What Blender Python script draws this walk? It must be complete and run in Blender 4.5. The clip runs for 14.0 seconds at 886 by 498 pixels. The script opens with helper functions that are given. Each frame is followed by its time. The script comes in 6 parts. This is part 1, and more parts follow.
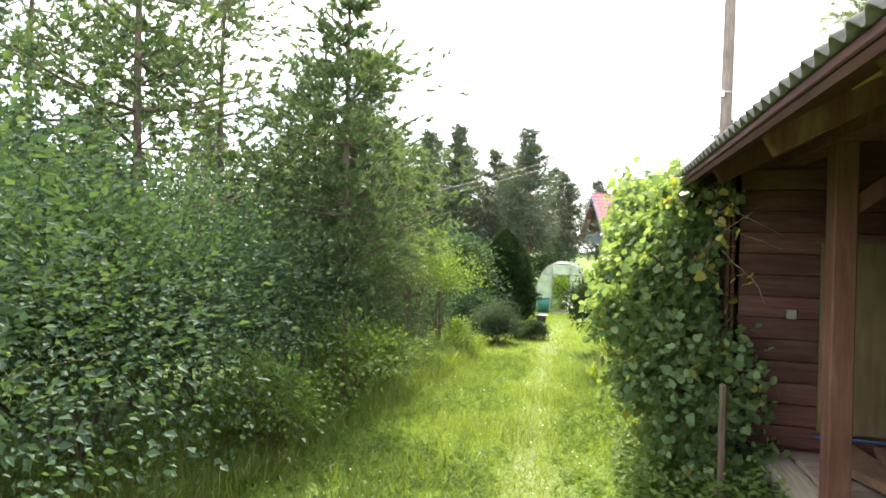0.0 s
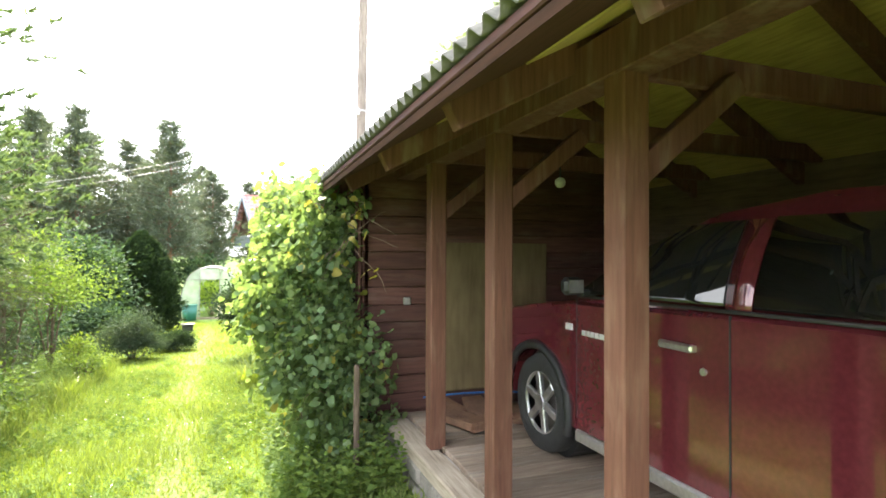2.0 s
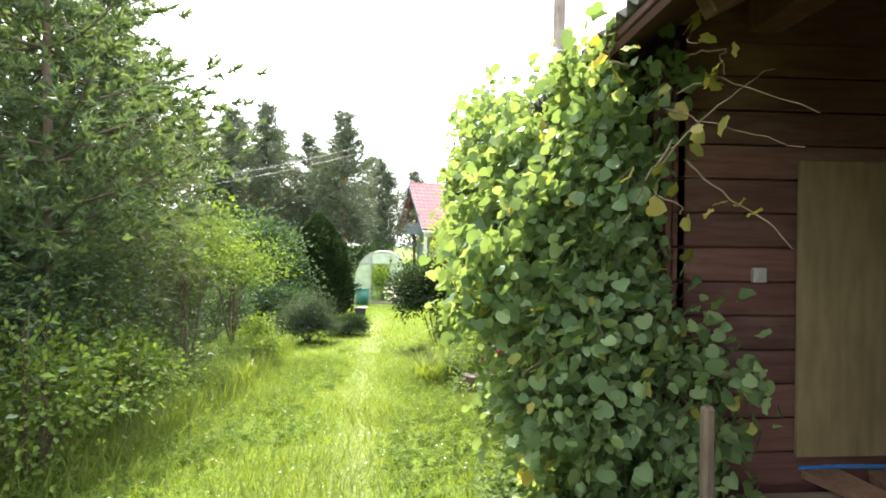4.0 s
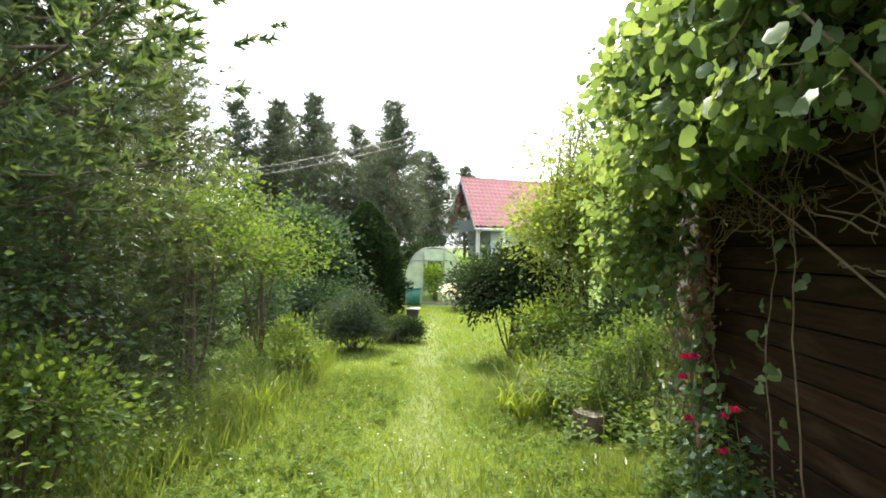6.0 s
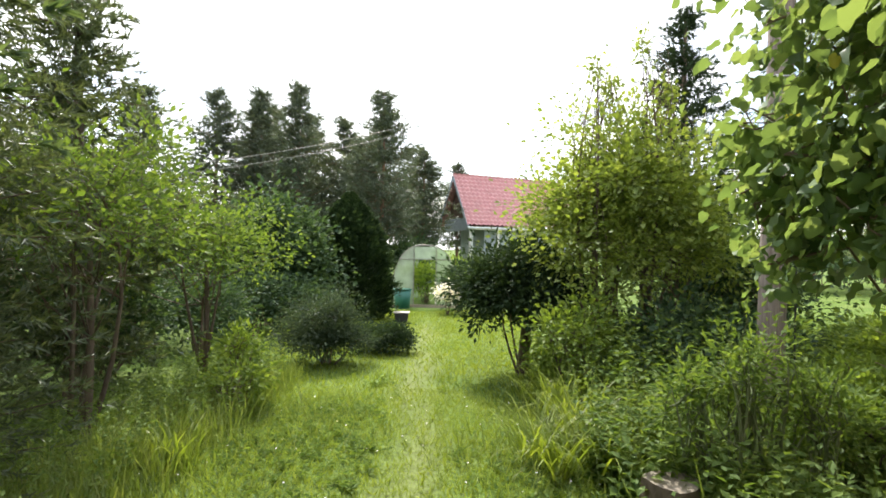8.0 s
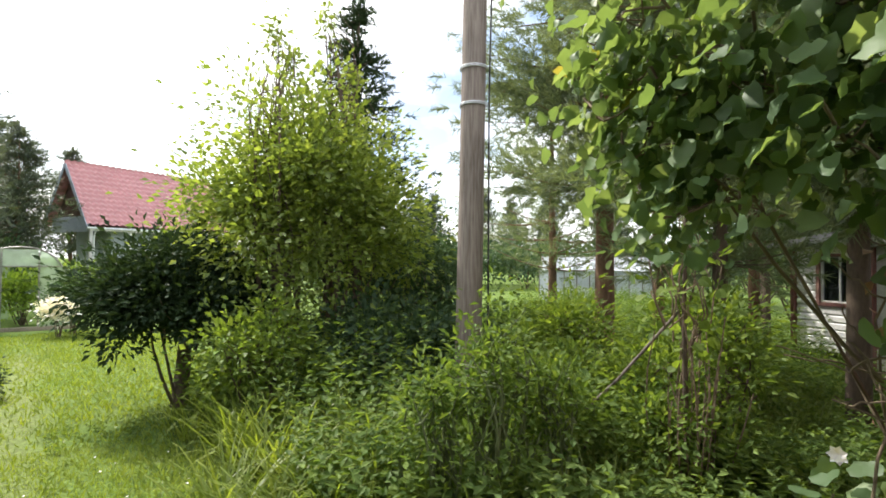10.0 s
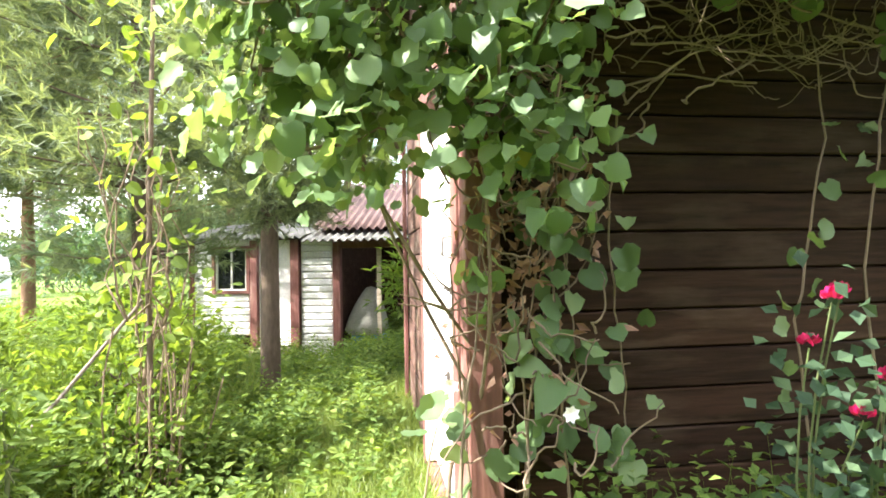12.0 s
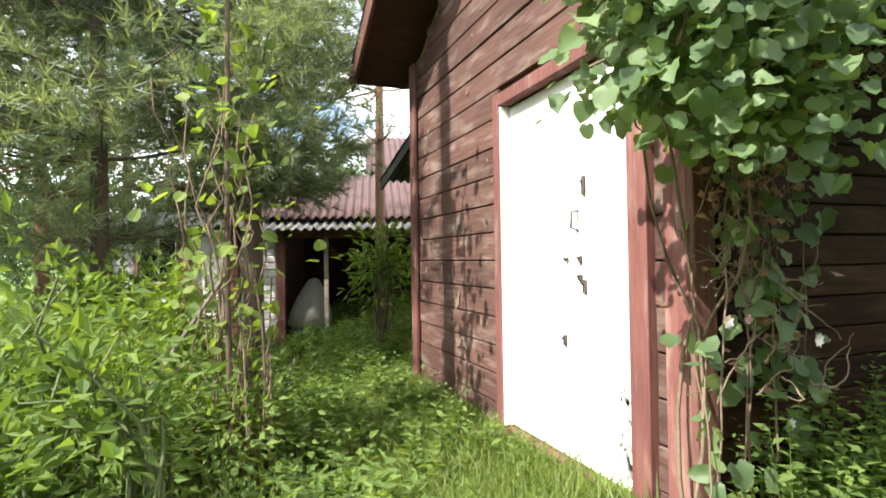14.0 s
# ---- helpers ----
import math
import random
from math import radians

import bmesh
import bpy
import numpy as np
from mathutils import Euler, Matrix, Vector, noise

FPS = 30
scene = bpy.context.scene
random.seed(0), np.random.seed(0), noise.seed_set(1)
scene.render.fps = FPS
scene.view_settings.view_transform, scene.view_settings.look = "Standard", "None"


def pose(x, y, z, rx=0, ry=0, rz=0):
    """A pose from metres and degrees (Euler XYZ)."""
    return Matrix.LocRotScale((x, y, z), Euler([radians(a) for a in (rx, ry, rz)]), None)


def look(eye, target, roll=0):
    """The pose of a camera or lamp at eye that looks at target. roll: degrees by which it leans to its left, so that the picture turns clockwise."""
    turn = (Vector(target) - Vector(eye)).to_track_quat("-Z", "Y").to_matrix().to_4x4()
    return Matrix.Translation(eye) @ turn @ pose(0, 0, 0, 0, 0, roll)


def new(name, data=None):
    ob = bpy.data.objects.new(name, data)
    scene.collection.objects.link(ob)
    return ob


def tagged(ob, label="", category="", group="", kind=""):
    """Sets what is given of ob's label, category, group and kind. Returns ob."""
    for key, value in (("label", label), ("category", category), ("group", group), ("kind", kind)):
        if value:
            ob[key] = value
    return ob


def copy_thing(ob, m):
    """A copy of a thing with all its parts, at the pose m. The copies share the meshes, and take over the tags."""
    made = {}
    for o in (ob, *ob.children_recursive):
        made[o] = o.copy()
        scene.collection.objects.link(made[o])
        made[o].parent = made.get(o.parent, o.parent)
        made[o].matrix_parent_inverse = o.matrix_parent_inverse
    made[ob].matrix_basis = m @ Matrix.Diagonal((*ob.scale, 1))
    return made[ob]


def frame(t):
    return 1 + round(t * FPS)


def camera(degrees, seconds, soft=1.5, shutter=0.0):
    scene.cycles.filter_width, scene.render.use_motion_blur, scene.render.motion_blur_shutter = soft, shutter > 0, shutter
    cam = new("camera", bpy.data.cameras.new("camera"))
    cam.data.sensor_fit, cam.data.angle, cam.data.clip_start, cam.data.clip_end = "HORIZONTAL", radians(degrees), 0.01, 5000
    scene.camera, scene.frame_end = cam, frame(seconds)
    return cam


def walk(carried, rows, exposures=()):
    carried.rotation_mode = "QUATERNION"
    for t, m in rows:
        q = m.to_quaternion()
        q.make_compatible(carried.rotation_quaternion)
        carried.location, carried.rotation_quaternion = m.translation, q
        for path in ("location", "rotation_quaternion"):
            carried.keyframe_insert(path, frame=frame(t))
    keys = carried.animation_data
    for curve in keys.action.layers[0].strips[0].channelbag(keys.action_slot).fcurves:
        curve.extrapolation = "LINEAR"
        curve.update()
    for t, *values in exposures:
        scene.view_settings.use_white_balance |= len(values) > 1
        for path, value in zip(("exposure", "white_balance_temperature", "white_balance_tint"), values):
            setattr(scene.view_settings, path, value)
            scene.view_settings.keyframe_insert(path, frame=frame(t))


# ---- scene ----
cam = camera(78.8, 14.0, soft=1.7)
# seconds, x, y, z, yaw, pitch, roll
ROWS = [
    (0.0, 0.0, -0.0, 1.59, 15.25, -0.1, -1.48),
    (0.5, -0.035, -0.044, 1.602, 9.96, 0.55, -1.4),
    (1.0, 0.026, -0.251, 1.59, -1.79, 1.39, -0.93),
    (1.5, 0.055, -0.269, 1.6, -13.87, 1.07, -0.5),
    (2.0, 0.041, -0.15, 1.576, -20.46, 0.72, -0.21),
    (2.5, 0.006, 0.231, 1.481, -20.89, 0.16, -0.48),
    (3.0, -0.003, 0.774, 1.454, -17.67, -0.32, -0.28),
    (3.5, -0.091, 1.324, 1.455, -8.66, -0.48, -0.44),
    (4.0, -0.171, 1.968, 1.312, -3.92, -0.35, -0.53),
    (6.5, -0.575, 4.8, 1.029, 1.09, -0.2, -0.93),
    (7.0, -0.58, 5.27, 0.988, 1.07, -0.15, -1.05),
    (9.3, -0.665, 6.84, 0.82, -11.3, 0.7, -1.6),
    (9.5, -0.665, 6.945, 0.81, -18.57, 0.9, -1.38),
    (10.0, -0.66, 7.149, 0.771, -36.2, 1.24, -0.58),
    (10.5, -0.681, 7.279, 0.75, -52.81, 1.29, -0.06),
    (11.0, -0.675, 7.391, 0.709, -71.31, 1.32, 0.4),
    (11.5, -0.592, 7.537, 0.686, -85.88, 1.01, 0.72),
    (12.0, -0.544, 7.772, 0.659, -97.63, 1.18, 0.96),
    (12.5, -0.526, 8.024, 0.624, -105.61, 1.26, 0.78),
    (13.0, -0.436, 8.274, 0.592, -109.16, 1.01, 0.79),
    (13.5, -0.396, 8.54, 0.578, -110.65, 0.81, 0.78),
    (14.0, -0.408, 8.891, 0.555, -111.24, 0.89, 0.86),
]
EXPOSURES = [(0.0, 1.55), (0.5, 1.5), (1.0, 1.7), (2.0, 2.3), (3.0, 2.5), (3.6, 2.2), (4.2, 1.65), (6.5, 1.2), (7.2, 1.15), (9.3, 0.42), (9.7, 0.5), (10.1, 0.85), (10.4, 1.0), (11.0, 1.95), (11.5, 2.6), (12.2, 2.7), (13.0, 2.15), (13.5, 1.95), (14.0, 1.5)]
walk(cam, [(t, pose(x, y, z, 90 + pitch, roll, yaw)) for t, x, y, z, yaw, pitch, roll in ROWS], EXPOSURES)

# ---- world and sun ----
SUN_AZ, SUN_EL = radians(-14.5), radians(48.0)   # azimuth from +y towards +x
world = bpy.data.worlds.new("sky")
scene.world = world
world.use_nodes = True
wn, wl = world.node_tree.nodes, world.node_tree.links
wn.clear()
w_out = wn.new("ShaderNodeOutputWorld")
w_bg = wn.new("ShaderNodeBackground")
w_bg.inputs["Strength"].default_value = 0.15
w_sky = wn.new("ShaderNodeTexSky")
w_sky.sky_type = "NISHITA"
w_sky.sun_disc = False
w_sky.sun_elevation = SUN_EL
w_sky.sun_rotation = SUN_AZ
w_sky.dust_density = 2.0
# thin bright cloud over most of the sky
w_co = wn.new("ShaderNodeTexCoord")
w_map = wn.new("ShaderNodeMapping")
w_map.inputs["Scale"].default_value = (1.0, 1.0, 2.2)
w_noise = wn.new("ShaderNodeTexNoise")
w_noise.inputs["Scale"].default_value = 2.6
w_noise.inputs["Detail"].default_value = 6.0
w_ramp = wn.new("ShaderNodeValToRGB")
w_ramp.color_ramp.elements[0].position = 0.36
w_ramp.color_ramp.elements[1].position = 0.52
w_mix = wn.new("ShaderNodeMix")
w_mix.data_type = "RGBA"
w_mix.inputs[7].default_value = (9.6, 9.8, 10.1, 1)
wl.new(w_co.outputs["Generated"], w_map.inputs["Vector"])
wl.new(w_map.outputs[0], w_noise.inputs["Vector"])
wl.new(w_noise.outputs[0], w_ramp.inputs[0])
wl.new(w_ramp.outputs[0], w_mix.inputs[0])
wl.new(w_sky.outputs[0], w_mix.inputs[6])
wl.new(w_mix.outputs[2], w_bg.inputs[0])
wl.new(w_bg.outputs[0], w_out.inputs[0])

sun_data = bpy.data.lights.new("sun", "SUN")
sun_data.energy = 4.2
sun_data.angle = radians(0.6)
sun_data.color = (1.0, 0.95, 0.86)
sun = new("sun", sun_data)
to_sun = Vector((math.sin(SUN_AZ) * math.cos(SUN_EL), math.cos(SUN_AZ) * math.cos(SUN_EL), math.sin(SUN_EL)))
sun.matrix_world = look(to_sun * 60, (0, 0, 0))

# ---- materials ----


def mat_base(name, rough=0.7, metal=0.0, spec=0.5):
    m = bpy.data.materials.new(name)
    m.use_nodes = True
    n, l = m.node_tree.nodes, m.node_tree.links
    b = n["Principled BSDF"]
    b.inputs["Roughness"].default_value = rough
    b.inputs["Metallic"].default_value = metal
    b.inputs["Specular IOR Level"].default_value = spec
    return m, n, l, b


def ramp(n, l, fac, stops):
    r = n.new("ShaderNodeValToRGB")
    e = r.color_ramp.elements
    while len(e) < len(stops):
        e.new(0.5)
    for k, (p, c) in enumerate(stops):
        e[k].position = p
        e[k].color = (*c, 1)
    l.new(fac, r.inputs[0])
    return r.outputs[0]


def noise_tex(n, l, scale, detail=5.0, stretch=(1, 1, 1), rough=0.55):
    co = n.new("ShaderNodeTexCoord")
    mp = n.new("ShaderNodeMapping")
    mp.inputs["Scale"].default_value = stretch
    t = n.new("ShaderNodeTexNoise")
    t.inputs["Scale"].default_value = scale
    t.inputs["Detail"].default_value = detail
    t.inputs["Roughness"].default_value = rough
    l.new(co.outputs["Object"], mp.inputs["Vector"])
    l.new(mp.outputs[0], t.inputs["Vector"])
    return t.outputs[0]


def mix_col(n, l, fac, a, b, mode="MIX"):
    m = n.new("ShaderNodeMix")
    m.data_type = "RGBA"
    m.blend_type = mode
    for v, i in ((fac, 0), (a, 6), (b, 7)):
        if isinstance(v, (int, float)):
            m.inputs[i].default_value = v
        elif isinstance(v, tuple):
            m.inputs[i].default_value = (*v, 1)
        else:
            l.new(v, m.inputs[i])
    return m.outputs[2]


def bump(n, l, b, height, strength=0.3, dist=0.01):
    k = n.new("ShaderNodeBump")
    k.inputs["Strength"].default_value = strength
    k.inputs["Distance"].default_value = dist
    l.new(height, k.inputs["Height"])
    l.new(k.outputs[0], b.inputs["Normal"])


def plain(name, col, col2=None, rough=0.7, metal=0.0, scale=6.0, bumpy=0.15, stretch=(1, 1, 1), spec=0.5, rand=0.0, fine=40.0):
    """Two-scale mottled surface."""
    m, n, l, b = mat_base(name, rough, metal, spec)
    col2 = col2 or tuple(c * 0.72 for c in col)
    a = noise_tex(n, l, scale, 5, stretch)
    f = noise_tex(n, l, fine, 4, stretch)
    c = ramp(n, l, a, [(0.3, col2), (0.68, col)])
    c = mix_col(n, l, 0.35, c, ramp(n, l, f, [(0.3, tuple(v * 0.6 for v in col)), (0.7, tuple(min(1, v * 1.25) for v in col))]))
    if rand:
        oi = n.new("ShaderNodeObjectInfo")
        c = mix_col(n, l, 1.0, c, ramp(n, l, oi.outputs["Random"], [(0.0, (1 - rand,) * 3), (1.0, (1 + rand * 0.5,) * 3)]), "MULTIPLY")
    l.new(c, b.inputs["Base Color"])
    bump(n, l, b, f, bumpy)
    return m


def leaf_mat(name, dark, mid, light, trans=0.45, rough=0.45, spec=0.4, glow=(1.4, 1.35, 0.5)):
    """Leaves: each blade its own tint, light shows through."""
    dark, mid, light = [(min(0.92, c[0] * 1.03), c[1], min(0.92, c[2] * 1.25)) for c in (dark, mid, light)]
    m, n, l, b = mat_base(name, rough, 0.0, spec)
    g = n.new("ShaderNodeNewGeometry")
    c = ramp(n, l, g.outputs["Random Per Island"], [(0.0, dark), (0.55, mid), (1.0, light)])
    big = noise_tex(n, l, 1.3, 3)
    c = mix_col(n, l, 0.5, c, mix_col(n, l, big, c, light, "MIX"))
    l.new(c, b.inputs["Base Color"])
    t = n.new("ShaderNodeBsdfTranslucent")
    l.new(mix_col(n, l, 1.0, c, glow, "MULTIPLY"), t.inputs["Color"])
    s = n.new("ShaderNodeMixShader")
    s.inputs[0].default_value = trans
    l.new(b.outputs[0], s.inputs[1])
    l.new(t.outputs[0], s.inputs[2])
    l.new(s.outputs[0], n["Material Output"].inputs["Surface"])
    return m


def wood_mat(name, col, col2, stretch=(1, 14, 14), rough=0.75, grey=None, rand=0.25, bumpy=0.35):
    """Painted or weathered boards: grain along one axis, worn spots showing grey."""
    m, n, l, b = mat_base(name, rough, 0.0, 0.3)
    gr = noise_tex(n, l, 4.0, 7, stretch)
    big = noise_tex(n, l, 1.7, 4)
    c = ramp(n, l, gr, [(0.28, col2), (0.62, col)])
    if grey:
        c = mix_col(n, l, ramp(n, l, noise_tex(n, l, 3.1, 6, tuple(0.3 * s if s > 1 else s for s in stretch)), [(0.52, (0, 0, 0)), (0.75, (0.8, 0.8, 0.8))]), c, grey)
    c = mix_col(n, l, 1.0, c, ramp(n, l, big, [(0.3, (0.78, 0.78, 0.78)), (0.7, (1.1, 1.1, 1.1))]), "MULTIPLY")
    if rand:
        oi = n.new("ShaderNodeObjectInfo")
        c = mix_col(n, l, 1.0, c, ramp(n, l, oi.outputs["Random"], [(0.0, (1 - rand,) * 3), (1.0, (1 + rand,) * 3)]), "MULTIPLY")
    l.new(c, b.inputs["Base Color"])
    bump(n, l, b, gr, bumpy, 0.006)
    return m


LEAF_HEDGE = leaf_mat("hedge_leaf", (0.022, 0.05, 0.026), (0.045, 0.088, 0.042), (0.095, 0.15, 0.062), 0.35, 0.6, 0.2)
LEAF_LIGHT = leaf_mat("light_leaf", (0.065, 0.12, 0.024), (0.13, 0.205, 0.036), (0.23, 0.31, 0.06), 0.52, 0.55, 0.25)
LEAF_VINE = leaf_mat("vine_leaf", (0.048, 0.1, 0.036), (0.108, 0.195, 0.064), (0.24, 0.335, 0.135), 0.48, 0.47, 0.35, (1.6, 1.42, 0.6))
LEAF_YELLOW = leaf_mat("yellow_leaf", (0.16, 0.2, 0.03), (0.28, 0.3, 0.05), (0.42, 0.36, 0.10), 0.5)
LEAF_WEED = leaf_mat("weed_leaf", (0.05, 0.105, 0.023), (0.105, 0.175, 0.036), (0.2, 0.28, 0.06), 0.46, 0.6, 0.2)
NEEDLE_DARK = leaf_mat("dark_needle", (0.012, 0.028, 0.014), (0.026, 0.05, 0.022), (0.05, 0.08, 0.03), 0.25, 0.65, 0.15)
NEEDLE_PINE = leaf_mat("pine_needle", (0.085, 0.125, 0.075), (0.145, 0.195, 0.11), (0.23, 0.28, 0.16), 0.48, 0.5, 0.3)
NEEDLE_FAR = leaf_mat("far_pine_needle", (0.042, 0.066, 0.046), (0.07, 0.098, 0.058), (0.11, 0.135, 0.075), 0.3)
LEAF_GREY = leaf_mat("greyish_leaf", (0.04, 0.065, 0.035), (0.075, 0.105, 0.05), (0.13, 0.16, 0.075), 0.38)
LEAF_TREE = leaf_mat("tree_leaf", (0.045, 0.08, 0.04), (0.085, 0.135, 0.06), (0.15, 0.21, 0.095), 0.45, 0.55, 0.25)
LEAF_SHRUB = leaf_mat("shrub_leaf", (0.085, 0.14, 0.03), (0.17, 0.245, 0.05), (0.3, 0.37, 0.09), 0.52, 0.5, 0.3)
LEAF_JUNIPER = leaf_mat("juniper_needle", (0.022, 0.042, 0.028), (0.045, 0.075, 0.042), (0.09, 0.125, 0.065), 0.3, 0.6, 0.2)
GRASS = leaf_mat("grass_blade", (0.09, 0.145, 0.02), (0.16, 0.23, 0.03), (0.27, 0.33, 0.055), 0.5)
GRASS_TALL = leaf_mat("tall_grass_blade", (0.075, 0.13, 0.025), (0.13, 0.19, 0.035), (0.22, 0.27, 0.075), 0.45)
BARK = plain("bark", (0.16, 0.12, 0.09), (0.07, 0.05, 0.04), 0.9, 0, 5, 0.8, (1, 1, 0.35), 0.2)
PINE_BARK = plain("pine_bark", (0.24, 0.14, 0.09), (0.09, 0.06, 0.05), 0.9, 0, 4, 0.8, (1, 1, 0.4), 0.2)
TWIG = plain("dry_twig", (0.23, 0.17, 0.12), (0.13, 0.095, 0.07), 0.85, 0, 9, 0.4, (1, 1, 1), 0.2)
STEM = plain("green_stem", (0.11, 0.15, 0.05), (0.09, 0.08, 0.04), 0.7, 0, 9, 0.2)
ROSE = leaf_mat("rose_petal", (0.36, 0.004, 0.05), (0.46, 0.008, 0.075), (0.6, 0.03, 0.14), 0.3)
WHITE_PETAL = leaf_mat("white_petal", (0.7, 0.68, 0.62), (0.78, 0.76, 0.72), (0.85, 0.84, 0.8), 0.3)
WOOD_RED = wood_mat("red_brown_paint", (0.172, 0.078, 0.063), (0.107, 0.046, 0.039), (14, 14, 1), grey=(0.25, 0.17, 0.13))
WOOD_TRIM = wood_mat("red_trim_paint", (0.19, 0.08, 0.069), (0.125, 0.048, 0.042), (14, 14, 1), grey=(0.3, 0.19, 0.16))
# dark brown boards, taken down further: the west wall's shade is in the colour
WOOD_DARK_SHADED = wood_mat("dark_shaded_board", (0.042, 0.02, 0.013), (0.016, 0.008, 0.005), (14, 1, 14), grey=(0.085, 0.055, 0.038), rand=0.35, bumpy=0.6)
WOOD_DARK_SHADED.node_tree.nodes["Principled BSDF"].inputs["Specular IOR Level"].default_value = 0.12
WOOD_GABLE = wood_mat("brown_gable_board", (0.125, 0.066, 0.053), (0.066, 0.034, 0.028), (1, 14, 14), grey=(0.26, 0.2, 0.17))
WOOD_POST = wood_mat("stained_post", (0.15, 0.068, 0.046), (0.1, 0.044, 0.03), (14, 14, 1), grey=(0.2, 0.12, 0.08))
WOOD_FLOOR = wood_mat("dusty_floor_board", (0.3, 0.235, 0.18), (0.19, 0.14, 0.105), (1, 14, 14), grey=(0.33, 0.3, 0.26))
WOOD_SILL = wood_mat("weathered_sill", (0.34, 0.29, 0.23), (0.2, 0.16, 0.12), (14, 1, 14))
# red-brown paint darkened in colour to stand for shade under the eave
WOOD_EAVE_SHADED = wood_mat("shaded_eave_paint", (0.11, 0.048, 0.041), (0.065, 0.03, 0.026), (14, 1, 14))
WOOD_REAR = wood_mat("brown_rear_board", (0.2, 0.14, 0.11), (0.12, 0.08, 0.06), (14, 1, 14))
PLY = wood_mat("plywood", (0.21, 0.16, 0.085), (0.155, 0.115, 0.06), (6, 6, 1), rand=0.0, bumpy=0.1)
UNDERROOF = wood_mat("yellow_roof_boards", (0.52, 0.4, 0.17), (0.36, 0.26, 0.11), (14, 1, 14))
CEMENT = plain("fibre_cement", (0.2, 0.19, 0.18), (0.1, 0.1, 0.09), 0.95, 0, 5, 0.4, spec=0.2)
CONCRETE = plain("concrete", (0.45, 0.41, 0.37), (0.32, 0.29, 0.25), 0.92, 0, 3, 0.4, spec=0.2)
STONE = plain("foundation_stone", (0.3, 0.27, 0.24), (0.16, 0.15, 0.13), 0.9, 0, 4, 0.5, rand=0.3)
WHITE_DOOR = plain("white_door_paint", (0.8, 0.79, 0.77), (0.72, 0.71, 0.69), 0.6, 0, 3, 0.08, fine=70)
WHITE_SIDING = plain("white_siding", (0.74, 0.72, 0.72), (0.6, 0.58, 0.58), 0.7, 0, 3, 0.15, rand=0.1)
POLE_WOOD = wood_mat("grey_pole", (0.25, 0.21, 0.185), (0.13, 0.1, 0.085), (14, 14, 1), rough=0.9)
IRON = plain("dark_iron", (0.12, 0.1, 0.09), (0.07, 0.055, 0.05), 0.7, 0.5)
METAL = plain("worn_metal", (0.3, 0.29, 0.28), (0.18, 0.15, 0.13), 0.5, 0.8)
CHROME = plain("silver_trim", (0.72, 0.72, 0.74), (0.62, 0.62, 0.64), 0.3, 0.9, bumpy=0.02)
TYRE = plain("tyre_rubber", (0.03, 0.03, 0.03), (0.018, 0.018, 0.018), 0.85, 0, 12, 0.3)
BLACK_PLASTIC = plain("black_plastic", (0.025, 0.025, 0.027), (0.018, 0.018, 0.02), 0.55, 0, 12, 0.15)
CAR_RED = plain("maroon_car_paint", (0.13, 0.024, 0.032), (0.11, 0.02, 0.026), 0.06, 0.15, 2, 0.0)
CAR_RED.node_tree.nodes["Principled BSDF"].inputs["Coat Weight"].default_value = 0.8
CAR_RED.node_tree.nodes["Principled BSDF"].inputs["Coat Roughness"].default_value = 0.04
TILE_RED = plain("red_metal_tile", (0.47, 0.21, 0.215), (0.38, 0.155, 0.165), 0.33, 0.0, 2, 0.05)
SHED_ROOF = plain("reddish_corrugated", (0.11, 0.06, 0.056), (0.07, 0.042, 0.04), 0.85, 0, 2.5, 0.2)
PLASTIC_GREEN = plain("teal_plastic", (0.03, 0.16, 0.13), (0.025, 0.12, 0.1), 0.45, 0, 4, 0.05)
BLUE = plain("blue_plastic", (0.02, 0.14, 0.4), (0.02, 0.1, 0.3), 0.45, 0, 4, 0.05)
TARP = plain("pale_tarp", (0.3, 0.29, 0.265), (0.22, 0.21, 0.19), 0.7, 0, 5, 0.3)
WHITE_METAL = plain("white_metal", (0.75, 0.76, 0.8), (0.6, 0.62, 0.66), 0.35, 0.1, 3, 0.05)
GREY_BLUE = plain("grey_blue_paint", (0.36, 0.4, 0.46), (0.28, 0.31, 0.36), 0.7, 0, 3, 0.1)


def glass_mat(name, tint=(0.9, 0.95, 0.93), rough=0.02):
    m, n, l, b = mat_base(name, rough)
    b.inputs["Base Color"].default_value = (*tint, 1)
    b.inputs["Transmission Weight"].default_value = 1.0
    b.inputs["IOR"].default_value = 1.45
    return m


GLASS = glass_mat("window_glass", (0.35, 0.4, 0.4))


def film_mat():
    """Cellular polycarbonate: lets most light through, milky with a little gloss."""
    m, n, l, b = mat_base("polycarbonate", 0.25)
    b.inputs["Base Color"].default_value = (0.75, 0.82, 0.7, 1)
    t = n.new("ShaderNodeBsdfTransparent")
    t.inputs["Color"].default_value = (0.82, 0.9, 0.78, 1)
    s = n.new("ShaderNodeMixShader")
    f = noise_tex(n, l, 3.0, 3)
    l.new(ramp(n, l, f, [(0.3, (0.3, 0.3, 0.3)), (0.7, (0.45, 0.45, 0.45))]), s.inputs[0])
    l.new(t.outputs[0], s.inputs[1])
    l.new(b.outputs[0], s.inputs[2])
    l.new(s.outputs[0], n["Material Output"].inputs["Surface"])
    return m


POLYCARB = film_mat()


